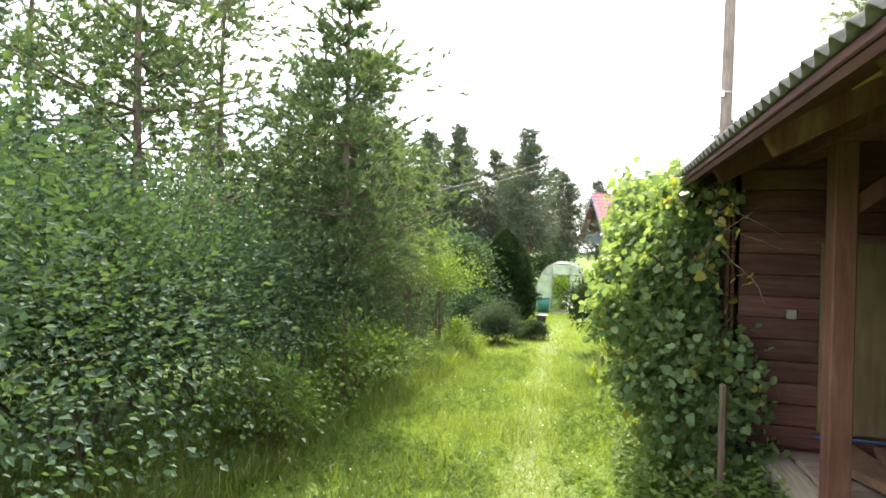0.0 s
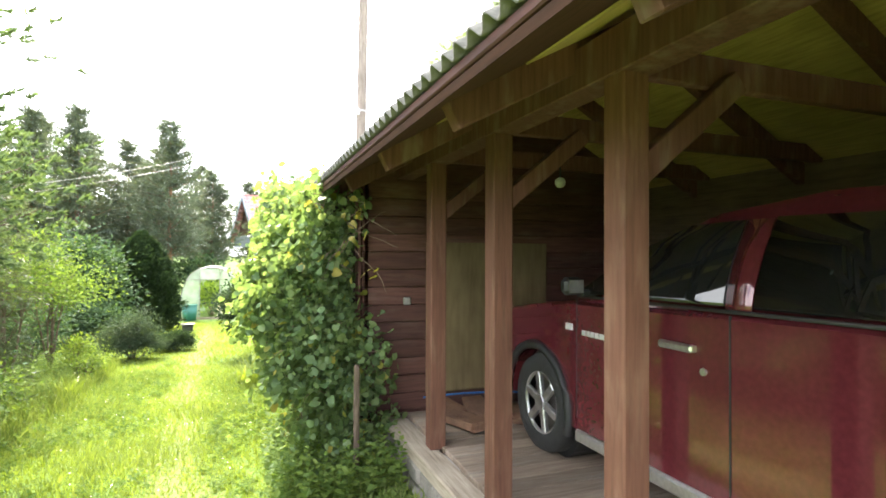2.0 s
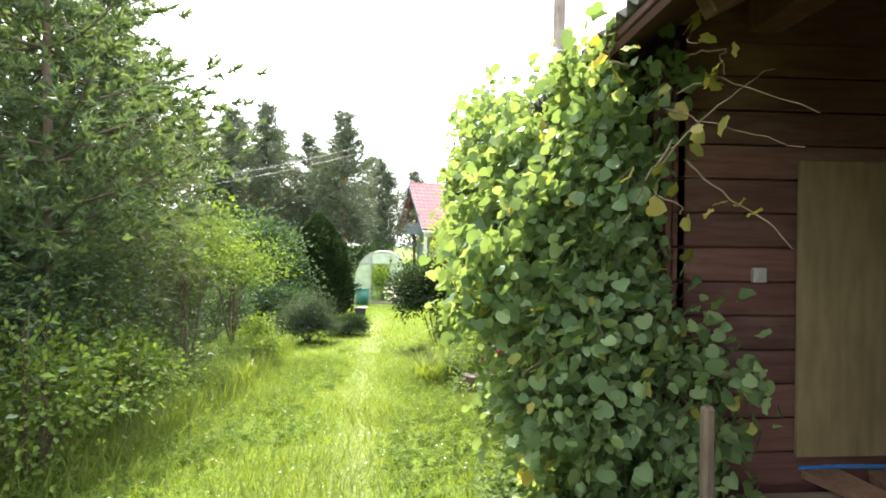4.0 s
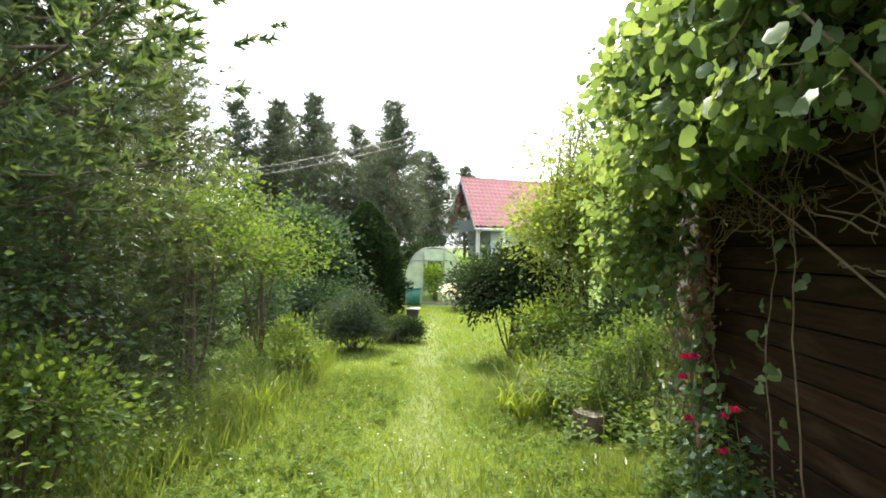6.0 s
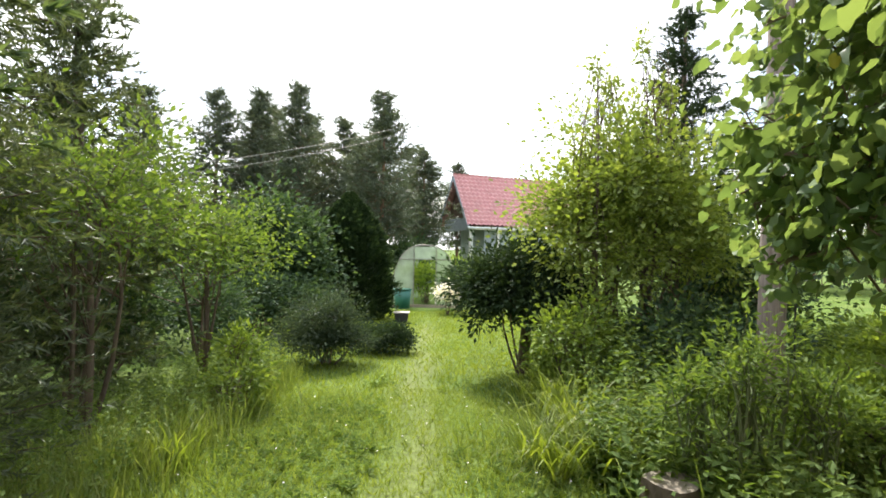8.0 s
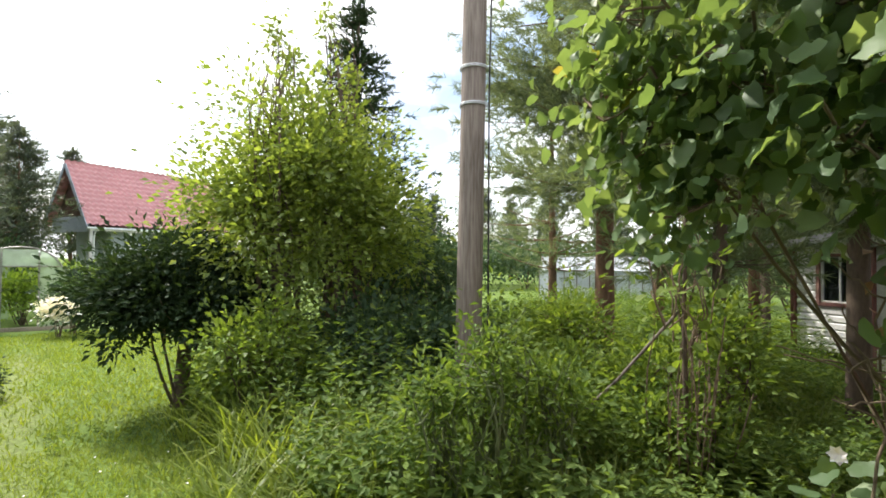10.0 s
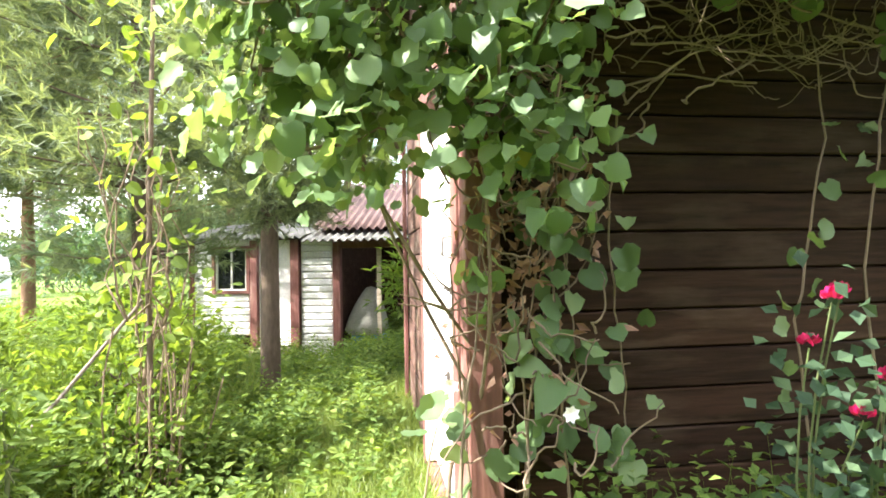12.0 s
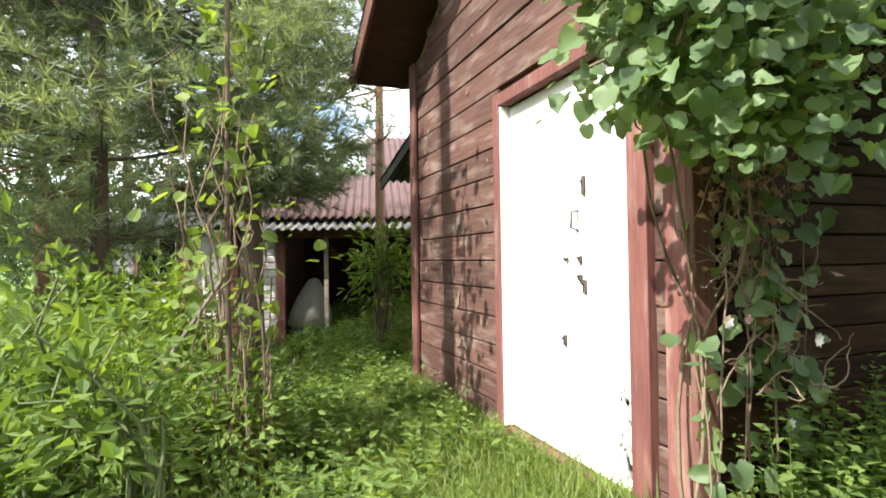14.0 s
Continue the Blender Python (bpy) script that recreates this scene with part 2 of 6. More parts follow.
def ground_mat():
    m, n, l, b = mat_base("lawn_soil", 0.95, 0, 0.15)
    big = noise_tex(n, l, 0.9, 5)
    fine = noise_tex(n, l, 26, 5)
    c = ramp(n, l, fine, [(0.3, (0.045, 0.07, 0.014)), (0.5, (0.09, 0.15, 0.025)), (0.72, (0.16, 0.22, 0.045))])
    c = mix_col(n, l, ramp(n, l, big, [(0.42, (0, 0, 0)), (0.75, (0.5, 0.5, 0.5))]), c, (0.17, 0.2, 0.06))
    # trodden strip
    a = n.new("ShaderNodeAttribute")
    a.attribute_name = "worn"
    c = mix_col(n, l, a.outputs["Fac"], c, ramp(n, l, fine, [(0.3, (0.16, 0.15, 0.07)), (0.7, (0.3, 0.3, 0.15))]))
    l.new(c, b.inputs["Base Color"])
    bump(n, l, b, fine, 0.6, 0.03)
    return m


LAWN = ground_mat()

# ---- helpers for shapes ----
rng = np.random.default_rng(7)


def mesh_np(name, V, F, mat, smooth=False):
    """A mesh from arrays; all faces with the same number of corners."""
    me = bpy.data.meshes.new(name)
    V = np.asarray(V, np.float32)
    F = np.asarray(F, np.int32)
    k = F.shape[1]
    me.vertices.add(len(V))
    me.vertices.foreach_set("co", V.ravel())
    me.loops.add(F.size)
    me.loops.foreach_set("vertex_index", F.ravel())
    me.polygons.add(len(F))
    me.polygons.foreach_set("loop_start", np.arange(0, F.size, k, dtype=np.int32))
    me.polygons.foreach_set("use_smooth", np.full(len(F), smooth))
    me.update(calc_edges=True)
    me.materials.append(mat)
    return me


def child(ob, parent):
    ob.parent = parent
    ob.matrix_parent_inverse = parent.matrix_basis.inverted()
    return ob


def part(name, bm, material, parent=None, label="", smooth=False):
    """A bmesh as one mesh object, under a thing or a part."""
    me = bpy.data.meshes.new(name)
    bm.normal_update()
    bm.to_mesh(me)
    bm.free()
    me.materials.append(material)
    if smooth:
        me.polygons.foreach_set("use_smooth", np.ones(len(me.polygons), bool))
    ob = new(name, me)
    if parent:
        child(ob, parent)
    return tagged(ob, label)


def part_np(name, me, parent=None, label=""):
    ob = new(name, me)
    if parent:
        child(ob, parent)
    return tagged(ob, label)


def thing(name, label, category, at=(0, 0, 0), group="", kind=""):
    e = new(name)
    e.empty_display_size = 0.2
    e.matrix_basis = pose(*at)
    return tagged(e, label, category, group, kind)


def box(bm, x0, x1, y0, y1, z0, z1, bevel=0.0, m=None):
    r = bmesh.ops.create_cube(bm, size=1.0)
    vs = r["verts"]
    for v in vs:
        v.co = Vector((x0 + (v.co.x + 0.5) * (x1 - x0), y0 + (v.co.y + 0.5) * (y1 - y0), z0 + (v.co.z + 0.5) * (z1 - z0)))
    if bevel:
        es = list({e for v in vs for e in v.link_edges})
        r = bmesh.ops.bevel(bm, geom=es, offset=bevel, segments=1, affect="EDGES")
        vs = list({v for f in r["faces"] for v in f.verts} | {v for v in vs if v.is_valid})
    if m is not None:
        for v in vs:
            v.co = m @ v.co
    return bm


def boxed(x0, x1, y0, y1, z0, z1, bevel=0.004, m=None):
    return box(bmesh.new(), x0, x1, y0, y1, z0, z1, bevel, m)


def beam(p, q, w, h, bevel=0.005):
    """A square timber from p to q."""
    p, q = Vector(p), Vector(q)
    d = q - p
    m = Matrix.Translation(p) @ d.to_track_quat("X", "Z").to_matrix().to_4x4()
    return boxed(0, d.length, -w / 2, w / 2, -h / 2, h / 2, bevel, m)


def tubes(items, sides=6):
    """Tapered tubes along polylines: items of (points, r0, r1)."""
    V, F, o = [], [], 0
    ang = np.arange(sides) * 2 * np.pi / sides
    for pts, r0, r1 in items:
        P = np.asarray(pts, float)
        n = len(P)
        d = np.gradient(P, axis=0)
        d /= np.linalg.norm(d, axis=1)[:, None] + 1e-9
        ref = np.where(np.abs(d[:, 2:3]) > 0.9, np.array([[1.0, 0, 0]]), np.array([[0, 0, 1.0]]))
        a = np.cross(d, ref)
        a /= np.linalg.norm(a, axis=1)[:, None] + 1e-9
        b = np.cross(d, a)
        r = np.linspace(r0, r1, n)[:, None, None]
        ring = P[:, None] + r * (np.cos(ang)[None, :, None] * a[:, None] + np.sin(ang)[None, :, None] * b[:, None])
        V.append(ring.reshape(-1, 3))
        i = np.arange(n - 1)[:, None] * sides + np.arange(sides)[None]
        j = np.arange(n - 1)[:, None] * sides + (np.arange(sides)[None] + 1) % sides
        F.append(np.stack([i, j, j + sides, i + sides], -1).reshape(-1, 4) + o)
        o += n * sides
    return np.concatenate(V), np.concatenate(F)


LEAF_T = {
    "leaf": (np.array([(0, 0, 0), (0.42, -0.5, 0.1), (1, 0, -0.06), (0.42, 0.5, 0.1)]), np.array([(0, 1, 2), (0, 2, 3)])),
    "round": (np.array([(0, 0, 0), (0.02, -0.36, 0.05), (0.35, -0.52, 0.1), (0.75, -0.36, 0.06), (1, 0, -0.08), (0.75, 0.36, 0.06), (0.35, 0.52, 0.1), (0.02, 0.36, 0.05), (0.3, 0, -0.03), (0.7, 0, -0.03)]),
              np.array([(0, 1, 8), (1, 2, 8), (2, 9, 8), (2, 3, 9), (3, 4, 9), (4, 5, 9), (5, 6, 9), (6, 8, 9), (6, 7, 8), (7, 0, 8)])),
    "heart": (np.array([(0.08, 0, 0.02), (-0.06, -0.2, 0.05), (0.06, -0.44, 0.0), (0.32, -0.53, 0.09), (0.58, -0.44, 0.0), (0.8, -0.32, 0.05), (0.95, 0, -0.08), (0.8, 0.32, 0.05), (0.58, 0.44, 0.0), (0.32, 0.53, 0.09), (0.06, 0.44, 0.0), (-0.06, 0.2, 0.05), (0.36, 0, -0.03), (0.7, 0, -0.05), (0.34, -0.26, 0.07), (0.34, 0.26, 0.07)]),
              np.array([(0, 1, 14), (1, 2, 14), (2, 3, 14), (3, 4, 14), (4, 13, 14), (4, 5, 13), (5, 6, 13), (6, 7, 13), (7, 8, 13), (8, 15, 13), (8, 9, 15), (9, 10, 15), (10, 11, 15), (11, 0, 15), (0, 14, 12), (14, 13, 12), (13, 15, 12), (15, 0, 12)])),
    "blade": (np.array([(0, -0.5, 0), (0, 0.5, 0), (0.55, 0.38, 0.0), (0.55, -0.38, 0.0), (1, 0, -0.22)]), np.array([(0, 1, 2), (0, 2, 3), (3, 2, 4)])),
    "needle": (np.array([(0, -0.5, 0), (0, 0.5, 0), (1, 0, 0)]), np.array([(0, 1, 2)])),
}


def unit(a):
    return a / (np.linalg.norm(a, axis=-1, keepdims=True) + 1e-9)


def leaves(P, D, N, L, W, kind="leaf"):
    """Leaves at P, growing along D with face normal near N; returns V, F."""
    tv, tf = LEAF_T[kind]
    D = unit(D)
    B = unit(np.cross(N, D))
    N = np.cross(D, B)
    L = np.broadcast_to(L, (len(P),))[:, None, None]
    W = np.broadcast_to(W, (len(P),))[:, None, None]
    lift = tv[None, :, 2:3]
    if kind == "heart":
        # each leaf curls along its length and cups or folds across in its own way
        curl = rng.normal(-0.12, 0.2, (len(P), 1, 1))
        cup = rng.normal(0.15, 0.4, (len(P), 1, 1))
        lift = lift * rng.uniform(0.6, 2.0, (len(P), 1, 1)) + curl * tv[None, :, 0:1] ** 2 + cup * tv[None, :, 1:2] ** 2
    V = P[:, None] + L * tv[None, :, 0:1] * D[:, None] + W * tv[None, :, 1:2] * B[:, None] + L * lift * N[:, None]
    F = tf[None] + (np.arange(len(P)) * len(tv))[:, None, None]
    return V.reshape(-1, 3), F.reshape(-1, 3)


def rand_dirs(n):
    return unit(rng.normal(size=(n, 3)))


def joined(parts):
    V, F, o = [], [], 0
    for v, f in parts:
        V.append(v)
        F.append(f + o)
        o += len(v)
    return np.concatenate(V), np.concatenate(F)


def smooth01(a, b, x):
    t = np.clip((np.asarray(x, float) - a) / (b - a), 0, 1)
    return t * t * (3 - 2 * t)


def gz(x, y):
    """Height of the ground."""
    x, y = np.asarray(x, float), np.asarray(y, float)
    base = np.interp(y, [-30, -2, 0, 9, 26, 60], [0.3, 0.05, 0.0, -0.67, -1.24, -1.3])
    up = 0.22 * smooth01(-0.2, 0.9, x) * smooth01(9.5, 6.8, y)
    east = -0.033 * np.clip(x - 1.5, 0, 10) * smooth01(5, 8, y)
    rise = 0.75 * smooth01(9, 17, x) * smooth01(12, 20, y) * smooth01(60, 40, y)
    return base + up + east + rise + 0.02 * np.sin(1.7 * x + 0.6 * y) * np.cos(1.3 * y - 0.4 * x)


def gzf(x, y):
    return float(gz(x, y))

# ---- ground ----


def path_x(y):
    """Middle of the trodden strip."""
    return np.interp(y, [-8, 0, 4, 8, 13, 18, 24], [0.1, -0.1, -0.4, -0.7, -0.93, -0.98, -1.2])


def build_ground():
    a = np.concatenate([np.arange(-900, -40, 60.0), np.arange(-40, -8, 2.0), np.arange(-8, 14, 0.25), np.arange(14, 40, 2.0), np.arange(40, 901, 60.0)])
    b = np.concatenate([np.arange(-900, -30, 60.0), np.arange(-30, -6, 2.0), np.arange(-6, 32, 0.25), np.arange(32, 60, 2.0), np.arange(60, 1500, 80.0)])
    X, Y = np.meshgrid(a, b)
    Zz = gz(X, Y)
    V = np.stack([X, Y, Zz], -1).reshape(-1, 3)
    w = len(a)
    i = (np.arange(len(b) - 1)[:, None] * w + np.arange(w - 1)[None]).ravel()
    me = mesh_np("ground", V, np.stack([i, i + 1, i + w + 1, i + w], 1), LAWN, True)
    d = np.abs(V[:, 0] - path_x(V[:, 1]) - 0.07 * np.sin(1.9 * V[:, 1]))
    worn = 0.4 * np.exp(-(d / 0.26) ** 2) * (V[:, 1] < 20) * (V[:, 1] > -10)
    at = me.attributes.new("worn", "FLOAT", "POINT")
    at.data.foreach_set("value", worn.astype(np.float32))
    tagged(new("ground", me), "sunlit mown lawn with a trodden strip sloping gently down", "lawn", kind="structure")


build_ground()


def grass_field(name, label, n, area, L, W, mat, dens=None, lean=0.5):
    x0, x1, y0, y1 = area
    P = np.stack([rng.uniform(x0, x1, n), rng.uniform(y0, y1, n)], 1)
    if dens is not None:
        P = P[rng.uniform(size=n) < dens(P[:, 0], P[:, 1])]
    n = len(P)
    P3 = np.concatenate([P, gz(P[:, 0], P[:, 1])[:, None] - 0.01], 1)
    D = np.concatenate([rng.normal(0, lean, (n, 2)), np.ones((n, 1))], 1)
    N = rand_dirs(n) * np.array([1, 1, 0.1])
    s = rng.uniform(0.55, 1.3, n)
    V, F = leaves(P3, D, N, L * s, W * s, "blade")
    part_np(name, mesh_np(name, V, F, mat))
    tagged(bpy.data.objects[name], label, "grass", kind="stuff")


# ---- the garage building ----
XW, YG, XB = 0.95, 7.47, 3.86          # front wall, gable wall, rear wall
XE, ZE, ZR, YR = 0.58, 2.13, 3.1, 7.95  # eave edge, eave height, ridge, roof's end over the gable
XR = 0.5 * (XW + XB)
XE2 = XB + 0.37
FLOOR = 0.29
garage = thing("garage", "old brown timber garage with an open carport bay", "garage", (2.3, 3.3, 0))


def roof_z(x):
    return ZE + (ZR - ZE) * (x - XE) / (XR - XE) if x < XR else ZR - (ZR - ZE) * (x - XR) / (XE2 - XR)


def corrugated(name, x0, z0, x1, z1, y0, y1, pitch, amp, mat, parent, label="", thick=0.008):
    """Wavy sheet: waves run across y, sheet slopes from (x0, z0) to (x1, z1)."""
    ys = np.arange(y0, y1 + 1e-6, pitch / 8)
    w = amp * np.cos(2 * np.pi * (ys - y0) / pitch)
    ss = np.linspace(0, 1, 5)
    nx, nz = -(z1 - z0), x1 - x0
    k = math.hypot(nx, nz)
    nx, nz = nx / k, nz / k
    if nz < 0:
        nx, nz = -nx, -nz
    top = []
    for off in (0, -thick):
        for s in ss:
            top.append(np.stack([x0 + (x1 - x0) * s + nx * (w + off), ys, z0 + (z1 - z0) * s + nz * (w + off)], 1))
    V = np.concatenate(top)
    n, r = len(ys), len(ss)
    i = (np.arange(r - 1)[:, None] * n + np.arange(n - 1)[None]).ravel()
    F = np.concatenate([np.stack([i, i + 1, i + n + 1, i + n], 1), np.stack([i, i + n, i + n + 1, i + 1], 1) + r * n])
    e = np.arange(n - 1)
    rim = [np.stack([e, e + r * n, e + 1 + r * n, e + 1], 1), np.stack([e + (r - 1) * n, e + 1 + (r - 1) * n, e + 1 + (2 * r - 1) * n, e + (2 * r - 1) * n], 1)]
    return part_np(name, mesh_np(name, V, np.concatenate([F] + rim), mat, True), parent, label)


def build_garage():
    roof = part_np("roof", mesh_np("roof", [(1.0, -4.4, roof_z(1.0) - 0.05), (1.0, YG - 0.06, roof_z(1.0) - 0.05), (XR, YG - 0.06, ZR - 0.05), (XR, -4.4, ZR - 0.05), (XE2 - 0.05, -4.4, ZE - 0.05), (XE2 - 0.05, YG - 0.06, ZE - 0.05)], [(0, 1, 2, 3), (3, 2, 5, 4)], UNDERROOF), garage, "yellowish boards under the roof")
    soffit = part_np("soffit", mesh_np("soffit", [(XE + 0.03, -4.4, ZE - 0.05), (XE + 0.03, YR - 0.02, ZE - 0.05), (0.99, YR - 0.02, roof_z(0.99) - 0.05), (0.99, -4.4, roof_z(0.99) - 0.05)], [(0, 1, 2, 3)], WOOD_EAVE_SHADED), garage, "red-brown eave boards")
    gable_soffit = part_np("soffit", mesh_np("soffit", [(1.0, YG - 0.05, roof_z(1.0) - 0.05), (1.0, YR - 0.02, roof_z(1.0) - 0.05), (XR, YR - 0.02, ZR - 0.05), (XR, YG - 0.05, ZR - 0.05), (XE2 - 0.05, YG - 0.05, ZE - 0.05), (XE2 - 0.05, YR - 0.02, ZE - 0.05)], [(0, 1, 2, 3), (3, 2, 5, 4)], WOOD_EAVE_SHADED), garage, "red-brown eave boards")
    for s in (soffit, gable_soffit):
        sd = s.modifiers.new("thick", "SOLIDIFY")
        sd.thickness = 0.025
        sd.offset = 1
    md = roof.modifiers.new("thick", "SOLIDIFY")
    md.thickness = 0.03
    md.offset = 1
    corrugated("roof_sheet", XE, ZE + 0.01, XR + 0.02, ZR + 0.02, -4.5, YR, 0.095, 0.018, CEMENT, garage, "mossy grey corrugated roofing")
    corrugated("roof_sheet", XE2, ZE + 0.01, XR - 0.02, ZR + 0.02, -4.5, YR, 0.095, 0.018, CEMENT, garage, "mossy grey corrugated roofing")
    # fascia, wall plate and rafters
    part("eave_batten", beam((0.635, -4.4, ZE - 0.025), (0.635, YR - 0.06, ZE - 0.025), 0.06, 0.035), WOOD_EAVE_SHADED, garage)
    part("wall_plate", boxed(1.22, 1.36, -4.4, 4.1, 2.2, 2.36), WOOD_RED, garage)
    y = -4.2
    while y < YR:
        if not (YG - 0.2 < y < YG + 0.1):
            part("rafter", beam((0.72, y, ZE - 0.055), (XR, y, ZR - 0.13), 0.065, 0.13), WOOD_RED, garage)
            if y < 4.1:
                part("rafter", beam((XR + 0.01, y, ZR - 0.13), (XE2 - 0.1, y, ZE - 0.13), 0.07, 0.14), WOOD_RED, garage)
        y += 0.97
    # posts with knee braces
    for yy in (3.33, 2.37, 1.38, 0.4, -0.58, -1.56, -2.54, -3.52):
        post = part("post", boxed(1.235, 1.345, yy - 0.055, yy + 0.055, FLOOR - 0.02, 2.21, 0.006), WOOD_POST, garage, "square stained timber post")
        part("brace", beam((1.33, yy, 1.86), (1.8, yy, 2.24), 0.06, 0.09), WOOD_RED, garage)
        part("tie_beam", beam((1.3, yy + 0.07, 2.29), (XB - 0.06, yy + 0.07, 2.29), 0.05, 0.12), WOOD_RED, garage)
    part("sill_beam", boxed(1.13, 1.3, -4.4, 4.12, FLOOR - 0.11, FLOOR - 0.02, 0.01), WOOD_SILL, garage, "weathered grey sill beam")
    slab = part("floor", boxed(1.302, XB - 0.06, -4.4, 4.1, -0.6, FLOOR - 0.045, 0), CONCRETE, garage, "worn dusty plank floor")
    y = -1.2
    while y < 4.0:
        part("plank", boxed(1.305 + rng.uniform(0, 0.02), XB - 0.07, y, y + 0.142, FLOOR - 0.043, FLOOR - rng.uniform(0.0, 0.004), 0.004), WOOD_FLOOR, slab)
        y += 0.148
    # rear wall of the carport, end wall behind the camera
    part("rear_wall", boxed(XB - 0.05, XB, -4.4, YG - 0.06, -0.8, ZE + 0.12, 0), WOOD_REAR, garage)
    part("end_wall", boxed(1.42, XB - 0.051, -4.4, -4.35, FLOOR, 2.2, 0), WOOD_DARK_SHADED, garage)


build_garage()


def gable_wall():
    wall = part("gable_wall", boxed(XW + 0.03, 1.14, YG - 0.06, YG - 0.03, -0.8, 2.2, 0), WOOD_GABLE, garage, "weathered brown board gable")
    part("gable_core", boxed(2.34, XB - 0.02, YG - 0.06, YG - 0.03, -0.9, 2.2, 0), WOOD_GABLE, garage)
    part("gable_core", boxed(1.14, 2.34, YG - 0.06, YG - 0.03, 1.5, 2.2, 0), WOOD_GABLE, garage)
    h = 0.165
    z = -0.62
    while z < ZR - 0.1:
        top = min(z + h - 0.008, ZR)
        # width of the gable at this height
        f = max(0.0, (z + h - 2.15) / (ZR - 2.15)) if z + h > 2.15 else 0
        xa, xb = XW + 0.02 + f * (XR - XW), XB - 0.02 - f * (XB - XR)
        spans = [(xa, 1.134), (2.346, xb)] if z < 1.42 else [(xa, xb)]
        for u, v in spans:
            if v - u > 0.05:
                jit = rng.uniform(-0.004, 0.004)
                part("plank", boxed(u, v, YG - 0.03, YG + jit, z, top, 0.004), WOOD_GABLE, wall)
        z += h
    return wall


gable_wall()


WOOD_END = wood_mat("dark_brown_end_board", (0.13, 0.06, 0.048), (0.075, 0.033, 0.028), (1, 14, 14), grey=(0.17, 0.11, 0.09))


def front_wall():
    wall = part("front_wall", boxed(XW + 0.03, XW + 0.06, 4.19, YG - 0.06, -0.8, 2.26, 0), WOOD_DARK_SHADED, garage, "dark brown plank wall with its shade in the colour")
    h = 0.1155
    z = -0.5335
    # planks in the darkened board colour that carries this side's shade
    while z < 2.2:
        cuts = [4.2, YG - 0.1]
        for u, v in zip(cuts, cuts[1:]):
            part("plank", boxed(XW + rng.uniform(-0.004, 0.003), XW + 0.03, u + 0.002, v, z, z + h - 0.006, 0.004), WOOD_DARK_SHADED, wall)
        z += h
    # end wall of the closed room, seen from the carport
    bm = bmesh.new()
    prof = [(XW + 0.06, -0.6), (XB - 0.06, -0.6), (XB - 0.06, roof_z(XB - 0.06) - 0.09), (XR, ZR - 0.09), (XW + 0.06, roof_z(XW + 0.06) - 0.09)]
    A = [bm.verts.new((x, 4.22, z)) for x, z in prof]
    B = [bm.verts.new((x, 4.28, z)) for x, z in prof]
    bm.faces.new(A)
    bm.faces.new(list(reversed(B)))
    for i in range(5):
        bm.faces.new((A[i], B[i], B[(i + 1) % 5], A[(i + 1) % 5]))
    end = part("room_wall", bm, WOOD_END, garage, "dark brown plank wall at the carport's end")
    z = FLOOR
    while z < 2.2:
        part("plank", boxed(XW + 0.01, XB - 0.07, 4.19, 4.22, z, z + 0.14, 0.004), WOOD_END, end)
        z += 0.147
    part("corner_board", boxed(XW - 0.03, XW - 0.006, 4.17, 4.3, -0.5, 2.15), WOOD_RED, garage)
    part("corner_board", boxed(XW - 0.035, XW - 0.008, YG - 0.055, YG + 0.042, -0.55, 2.15), WOOD_RED, garage, "faded red corner board")
    part("corner_board", boxed(XW - 0.006, XW + 0.1, YG + 0.012, YG + 0.04, -0.55, 2.15), WOOD_TRIM, garage, "faded red corner board")
    part("corner_board", boxed(XB - 0.1, XB + 0.02, YG + 0.012, YG + 0.04, -0.8, 2.15), WOOD_TRIM, garage)


front_wall()


def garage_door():
    d = part("door", boxed(1.24, 2.255, YG - 0.055, YG - 0.025, -0.38, 1.385, 0.004), WHITE_DOOR, garage, "white painted plank door, closed")
    for x0, x1, z0, z1 in ((1.135, 1.236, -0.4, 1.465), (2.276, 2.345, -0.4, 1.465), (1.2375, 2.2745, 1.392, 1.465)):
        part("door_frame", boxed(x0, x1, YG - 0.028, YG + 0.038, z0, z1, 0.005), WOOD_TRIM, garage, "faded red door frame")
    part("door_jamb", boxed(2.258, 2.274, YG - 0.055, YG + 0.03, -0.38, 1.39, 0.002), WHITE_DOOR, garage, "white painted jamb")
    part("door_sill", boxed(1.2375, 2.2555, YG - 0.03, YG + 0.03, -0.42, -0.385, 0.004), WOOD_TRIM, garage)


garage_door()

# verge boards over the gable
part("verge_board", beam((XE + 0.02, YR - 0.03, ZE - 0.07), (XR, YR - 0.03, ZR - 0.07), 0.03, 0.15), WOOD_RED, garage)
part("verge_board", beam((XR, YR - 0.03, ZR - 0.07), (XE2 - 0.02, YR - 0.03, ZE - 0.07), 0.03, 0.15), WOOD_RED, garage)


# ---- plants ----


def curve(p, q, bend, n=6):
    t = np.linspace(0, 1, n)[:, None]
    p, q = np.asarray(p, float), np.asarray(q, float)
    return p + (q - p) * t + np.asarray(bend) * (4 * t * (1 - t))


